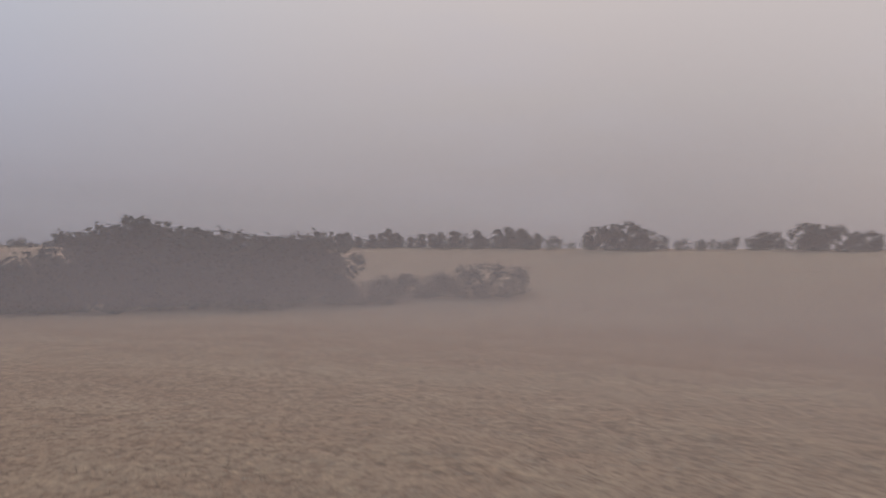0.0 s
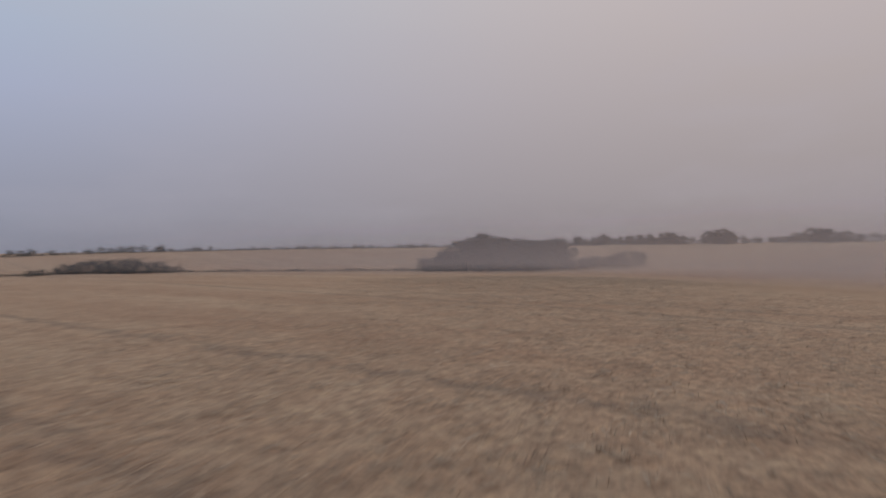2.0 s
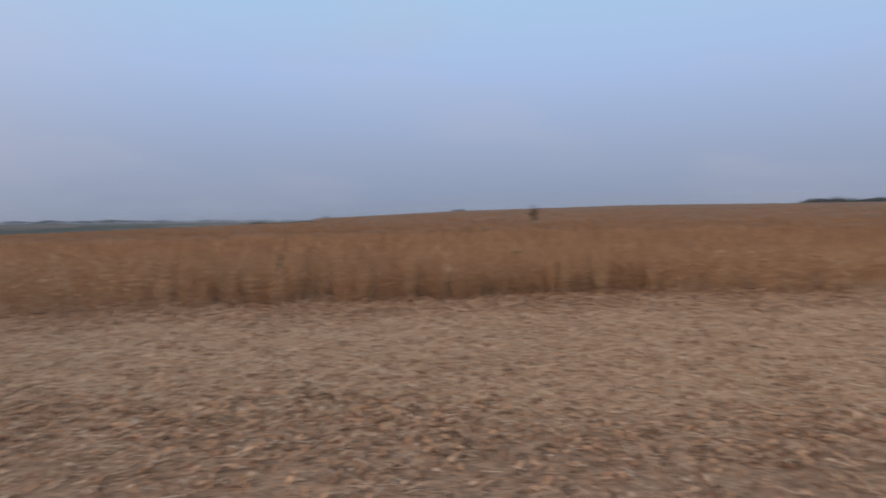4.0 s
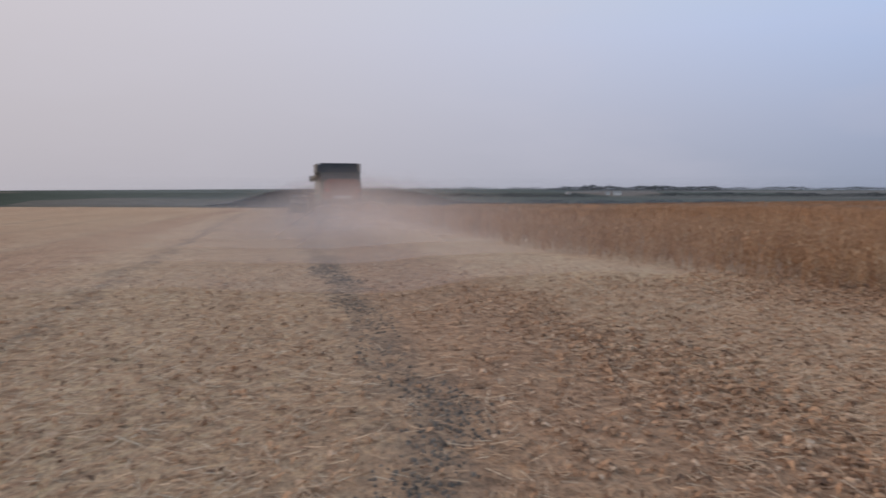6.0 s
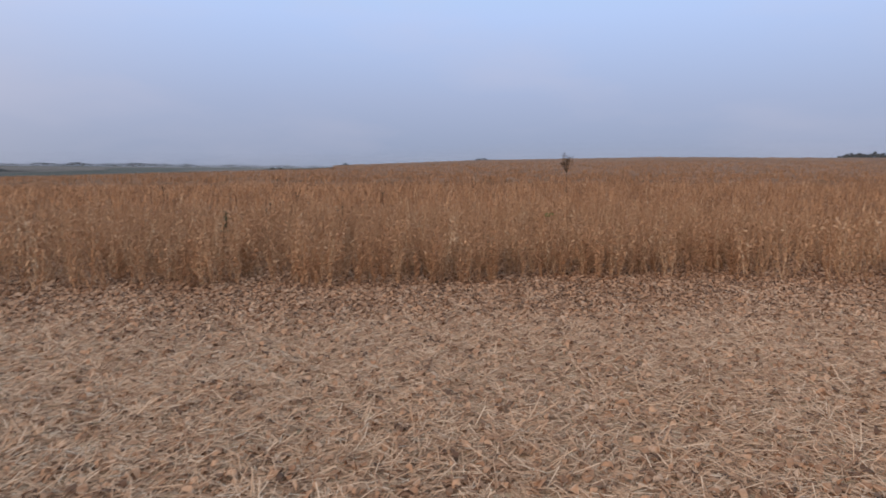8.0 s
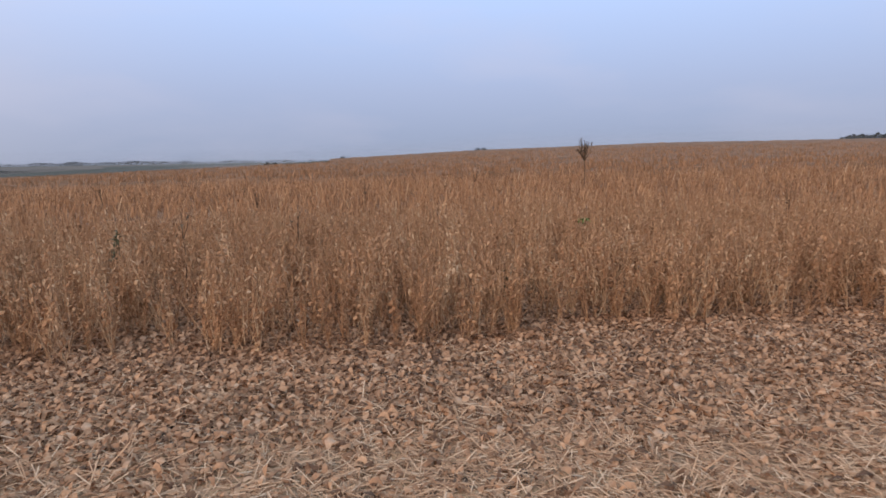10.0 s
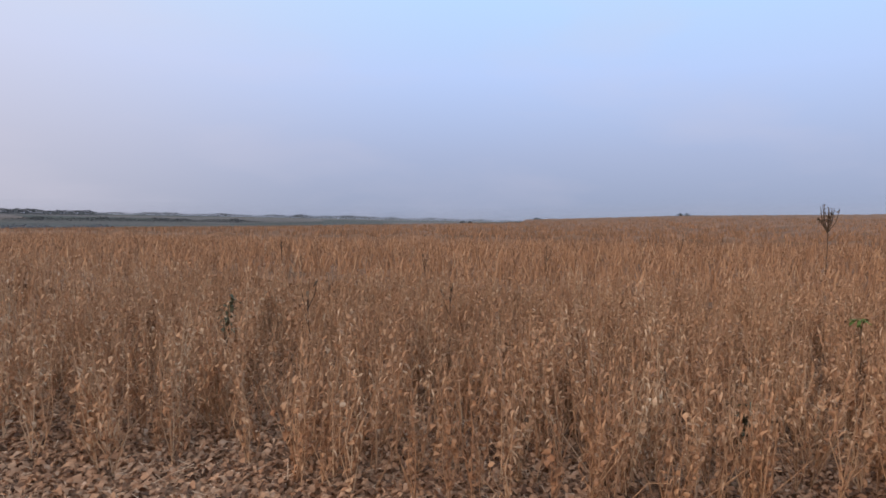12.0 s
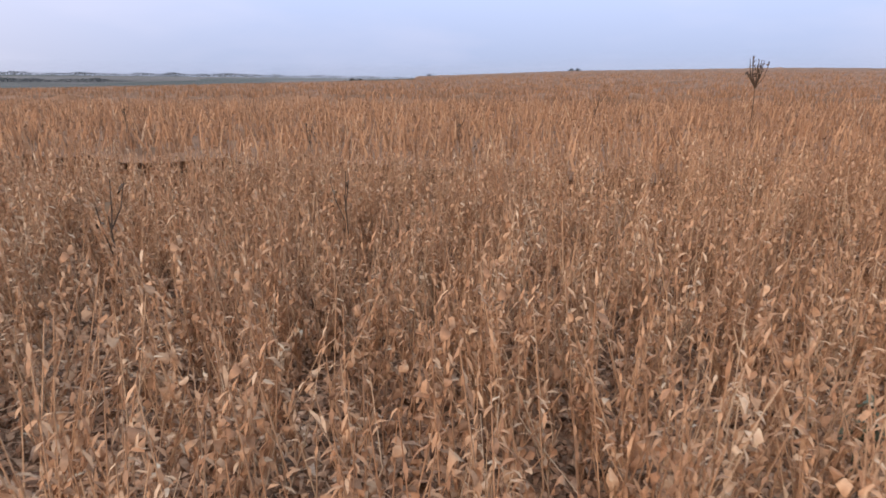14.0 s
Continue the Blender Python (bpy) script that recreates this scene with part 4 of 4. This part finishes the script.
def wheel(parent, x, y, r, w):
    bm = spin([(r * .55, -w * .45), (r * .9, -w * .5), (r, -w * .38), (r, w * .38), (r * .9, w * .5), (r * .55, w * .45)])
    for k in range(18):  # lugs
        a = k * math.tau / 18
        m = Matrix.Rotation(-a, 4, "Y") @ Matrix.Translation((r, 0, 0)) @ Matrix.Rotation(.5 if k % 2 else -.5, 4, "X")
        q = bmesh.ops.create_cube(bm, size=1, matrix=m @ Matrix.Diagonal((.06, w * .9, .07, 1)))
    wh = new("wheel")
    wh.parent, wh.location = parent, (x, y, r)
    t = part("tyre", bm, M_RUB, wh)
    part("rim", spin([(r * .2, -w * .3), (r * .56, -w * .36), (r * .56, w * .36), (r * .2, w * .3)]), M_RIM, wh)
    return wh


def tube_part(name, pts, r, mat, parent, label=""):
    p = Pile()
    stick(p, pts, r, r, .5, 10)
    ob = bulk(name, *p.arrays(), mat)
    ob.parent = parent
    if label:
        ob["label"] = label
    return ob


def harvester(name, m, label, auger_out):
    """A combine harvester that faces +x, its base at the origin."""
    c = new(name)
    c.matrix_basis = m
    boxy("body", (-4.2, 1.6, -1.35, 1.35, .95, 2.55), M_BODY, c, .97, .08)
    boxy("rear_hood", (-5.2, -4.15, -1.2, 1.2, 1.35, 2.65), M_REDD, c, .86, .12, "dusty red rear hood")
    boxy("chopper", (-5.5, -4.6, -1.25, 1.25, .75, 1.4), M_TANK, c, 1.05, .05)
    boxy("number_board", (-5.26, -5.2, -.55, .55, 1.45, 1.6), M_WHITE, c, 1, .008, "pale plain board")
    boxy("grain_tank", (-2.9, .5, -1.4, 1.4, 2.5, 3.15), M_BODY, c, 1.0, .05)
    for dims in ((-2.9, -2.84, -1.25, 1.25, 3.1, 3.72), (.42, .48, -1.25, 1.25, 3.1, 3.72), (-2.88, .46, -1.42, -1.36, 3.1, 3.7), (-2.88, .46, 1.36, 1.42, 3.1, 3.7)):
        boxy("tank_extension", dims, M_TANK, c, 1.0, .015)
    boxy("engine_deck", (-4.1, -2.9, -1.3, 1.3, 2.55, 3.0), M_TANK, c, .93, .05)
    cab = boxy("cab", (1.0, 2.7, -.95, .95, 1.7, 3.3), M_GLASS, c, .9, .08, "dark glazed cab")
    boxy("cab_roof", (.85, 2.85, -1.05, 1.05, 3.28, 3.5), M_BODY, cab, .9, .06)
    for sx in (1.05, 2.6):
        for sy in (-.92, .92):
            boxy("cab_pillar", (sx - .04, sx + .04, sy - .04, sy + .04, 1.7, 3.3), M_TANK, cab, 1, .01)
    for sy in (-1.3, 1.3):
        tube_part("mirror_arm", [(2.6, sy * .75, 2.9), (2.75, sy * 1.15, 2.95)], .02, M_TANK, c)
        boxy("mirror", (2.7, 2.76, sy * 1.15 - .12, sy * 1.15 + .12, 2.55, 2.95), M_TANK, c, 1, .02)
        boxy("tail_lamp", (-5.24, -5.18, sy * .75 - .1, sy * .75 + .1, 1.9, 2.0), M_LAMP, c, 1, .01)
        wheel(c, 1.0, sy * 1.15, .9, .65)
        wheel(c, -3.6, sy * .95, .6, .42)
    f = boxy("feeder_house", (2.2, 3.6, -.7, .7, .5, 1.35), M_BODY, c, .9, .05)
    h = boxy("header", (3.5, 4.4, -3.0, 3.0, .2, .95), M_BODY, c, .96, .05)
    reel = new("reel")
    reel.parent = c
    reel.location = (4.5, 0, 1.05)
    for k in range(6):
        a0 = k * math.tau / 6
        tube_part("reel_bar", [(.5 * math.cos(a0), -2.9, .5 * math.sin(a0)), (.5 * math.cos(a0), 2.9, .5 * math.sin(a0))], .03, M_STEEL, reel)
    tube_part("reel_shaft", [(0, -2.95, 0), (0, 2.95, 0)], .05, M_STEEL, reel)
    for sy in (-2.85, 0, 2.85):
        for k in range(3):
            a0 = k * math.tau / 6
            tube_part("reel_spoke", [(.5 * math.cos(a0), sy, .5 * math.sin(a0)), (-.5 * math.cos(a0), sy, -.5 * math.sin(a0))], .02, M_STEEL, reel)
    for sy in (-3.05, 3.05):
        boxy("divider", (3.7, 5.2, sy - .06, sy + .06, .15, .8), M_BODY, c, .7, .03)
    if auger_out:
        tube_part("unloading_auger", [(-.3, -1.4, 2.6), (-.2, -2.2, 3.2), (0, -5.0, 3.75)], .16, M_BODY, c)
        tube_part("spout", [(0, -5.0, 3.75), (0, -5.35, 3.45)], .2, M_TANK, c)
    else:
        tube_part("unloading_auger", [(.2, 1.5, 2.7), (-4.6, 1.5, 2.95)], .16, M_BODY, c)
    for k in range(5):
        tube_part("ladder_rung", [(1.3, 1.4, .6 + .25 * k), (1.3, 1.75, .6 + .25 * k)], .02, M_STEEL, c)
    return tagged(c, label, "harvester")


def grain_trailer(m):
    c = new("grain_trailer")
    c.matrix_basis = m
    boxy("chassis", (-2.2, 2.2, -.5, .5, .7, .9), M_TANK, c, 1, .03)
    boxy("box", (-2.2, 2.2, -1.15, 1.15, .95, 2.35), M_RED, c, 1.05, .04)
    for k in range(7):
        x = -2.1 + k * .7
        for sy in (-1.2, 1.2):
            boxy("rib", (x - .05, x + .05, sy - .05, sy + .05, .95, 2.3), M_RED, c, 1, .01)
    boxy("load", (-2.1, 2.1, -1.05, 1.05, 2.2, 2.45), M_STRAW, c, .6, .1, "heaped pale grain")
    for x in (-1.4, 1.4):
        for sy in (-.9, .9):
            wheel(c, x, sy, .48, .3)
    tube_part("drawbar", [(2.2, 0, .7), (3.7, 0, .5)], .06, M_TANK, c)
    return tagged(c, "red grain trailer standing beside the unloading harvester", "trailer")


x, y, z = polar(-12.1, 165)
harvester("combine_harvester", pose(x, y, z, 0, 0, 172), "grey-green combine harvester with its unloading auger swung out", True)
# its auger reaches over the trailer
x2, y2, z2 = polar(-10.75, 163)
grain_trailer(pose(x2, y2, z2, 0, 0, 120))
xa, ya, za = -45.0, 4.4, float(land(-45.0, 4.4))
harvester("combine_harvester", pose(xa, ya, za, 0, 0, 180), "dusty combine harvester driving away along the crop edge", False)


def house(b, r, wide, deep, tall, turn):
    h = new("farm_building")
    x, y, z = polar(b, r)
    h.matrix_basis = pose(x, y, z - .5, 0, 0, turn)
    boxy("wall", (-wide / 2, wide / 2, -deep / 2, deep / 2, 0, tall), M_WHITE, h, 1, .05)
    bm = bmesh.new()
    w2, d2 = wide / 2 + .4, deep / 2 + .4
    v = [bm.verts.new(q) for q in ((-w2, -d2, tall), (w2, -d2, tall), (w2, d2, tall), (-w2, d2, tall), (-w2, 0, tall + 3), (w2, 0, tall + 3))]
    for q in ((0, 1, 5, 4), (2, 3, 4, 5), (0, 4, 3), (1, 2, 5), (3, 2, 1, 0)):
        bm.faces.new([v[i] for i in q])
    part("roof", bm, M_STEEL, h)
    return tagged(h, "small white farm building on the far hillside", "building", "far farm")


house(149.6, 1080, 12, 8, 4, 60)
house(150.4, 1090, 6, 5, 3, 60)
house(153.8, 1080, 7, 5, 3, 40)

# ---------------------------------------------------------------- airborne dust and painted haze
def veil(pile, pts, tops, fade, power=1.0, soft=1.0):
    """An upright, wavy sheet for dust or painted haze, thin at its ends and top."""
    rows = 13
    v, c = [], []
    n = len(pts)
    for i, ((x, y), top) in enumerate(zip(pts, tops)):
        z = float(land(x, y))
        for j in range(rows):
            f = j / (rows - 1)
            wob = .4 * math.sin(3.1 * f + i * .7)
            v.append((x + wob, y + wob * .6, z + .02 + f * top))
            c.append(fade[i] * (1 - f ** power) * min(1, soft + f * 5))
    t = []
    for i in range(n - 1):
        for j in range(rows - 1):
            a0 = i * rows + j
            t += [(a0, a0 + rows, a0 + rows + 1), (a0, a0 + rows + 1, a0 + 1)]
    pile.add(v, t, np.array(c))


plume = Pile()
for i, x in enumerate((-10, -14, -18, -22, -26, -30, -33.5)):
    n = 26
    ys = np.linspace(-9, 12.5, n)
    mid = 4.0 - (x + 40) * .04
    fade = np.exp(-((ys - mid) / (2.8 + (x + 40) * .12)) ** 2) * (0.22 + .78 * min(1, (-x - 6) / 18)) * (ys < 12.4) * (ys > -8.9)
    tops = 1.1 + 1.5 * np.exp(-((ys - mid) / 4) ** 2) * (1 + .2 * np.sin(ys * 1.7 + i)) * min(1, (-x) / 26)
    veil(plume, [(x + .5 * math.sin(q * .8), q) for q in ys], tops, fade)
tagged(bulk("dust_plume", *plume.arrays(), veil_mat("plume_dust", .74, .35, (0.72, 0.63, 0.6))), "pale dust plume trailing behind the harvester", "dust", kind="stuff")

haze = Pile()
for i, k in enumerate((.525, .565, .605, .64, .675, .705, .735)):
    n = 60
    bs = np.linspace(-150, -18, n)
    fade = np.clip((-20 - bs) / 38, 0, 1) * np.clip((bs + 148) / 12, 0, 1)
    veil(haze, [(float(brow(q)) * k * math.cos(radians(q)), float(brow(q)) * k * math.sin(radians(q))) for q in bs], np.full(n, 6.7) + .8 * np.sin(bs * .3 + i), fade, 0.9, 0.15)
tagged(bulk("dust_haze", *haze.arrays(), veil_mat("haze_dust", .25, .06, (0.60, 0.54, 0.54))), "thin mauve dust hanging over the lower field", "dust", kind="stuff")

# added see-through sheets, coloured pale blue to imitate haze over the far land
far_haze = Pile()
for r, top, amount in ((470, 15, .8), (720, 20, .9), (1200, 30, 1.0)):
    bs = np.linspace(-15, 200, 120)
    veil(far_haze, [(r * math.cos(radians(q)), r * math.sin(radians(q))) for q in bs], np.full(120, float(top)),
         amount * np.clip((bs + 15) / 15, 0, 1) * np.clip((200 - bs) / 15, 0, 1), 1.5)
tagged(bulk("distant_haze", *far_haze.arrays(), veil_mat("distant_haze", .22, .004, (0.74, 0.78, 0.86))), "pale blue sheets painted as distance haze before the hills", "haze", kind="stuff")
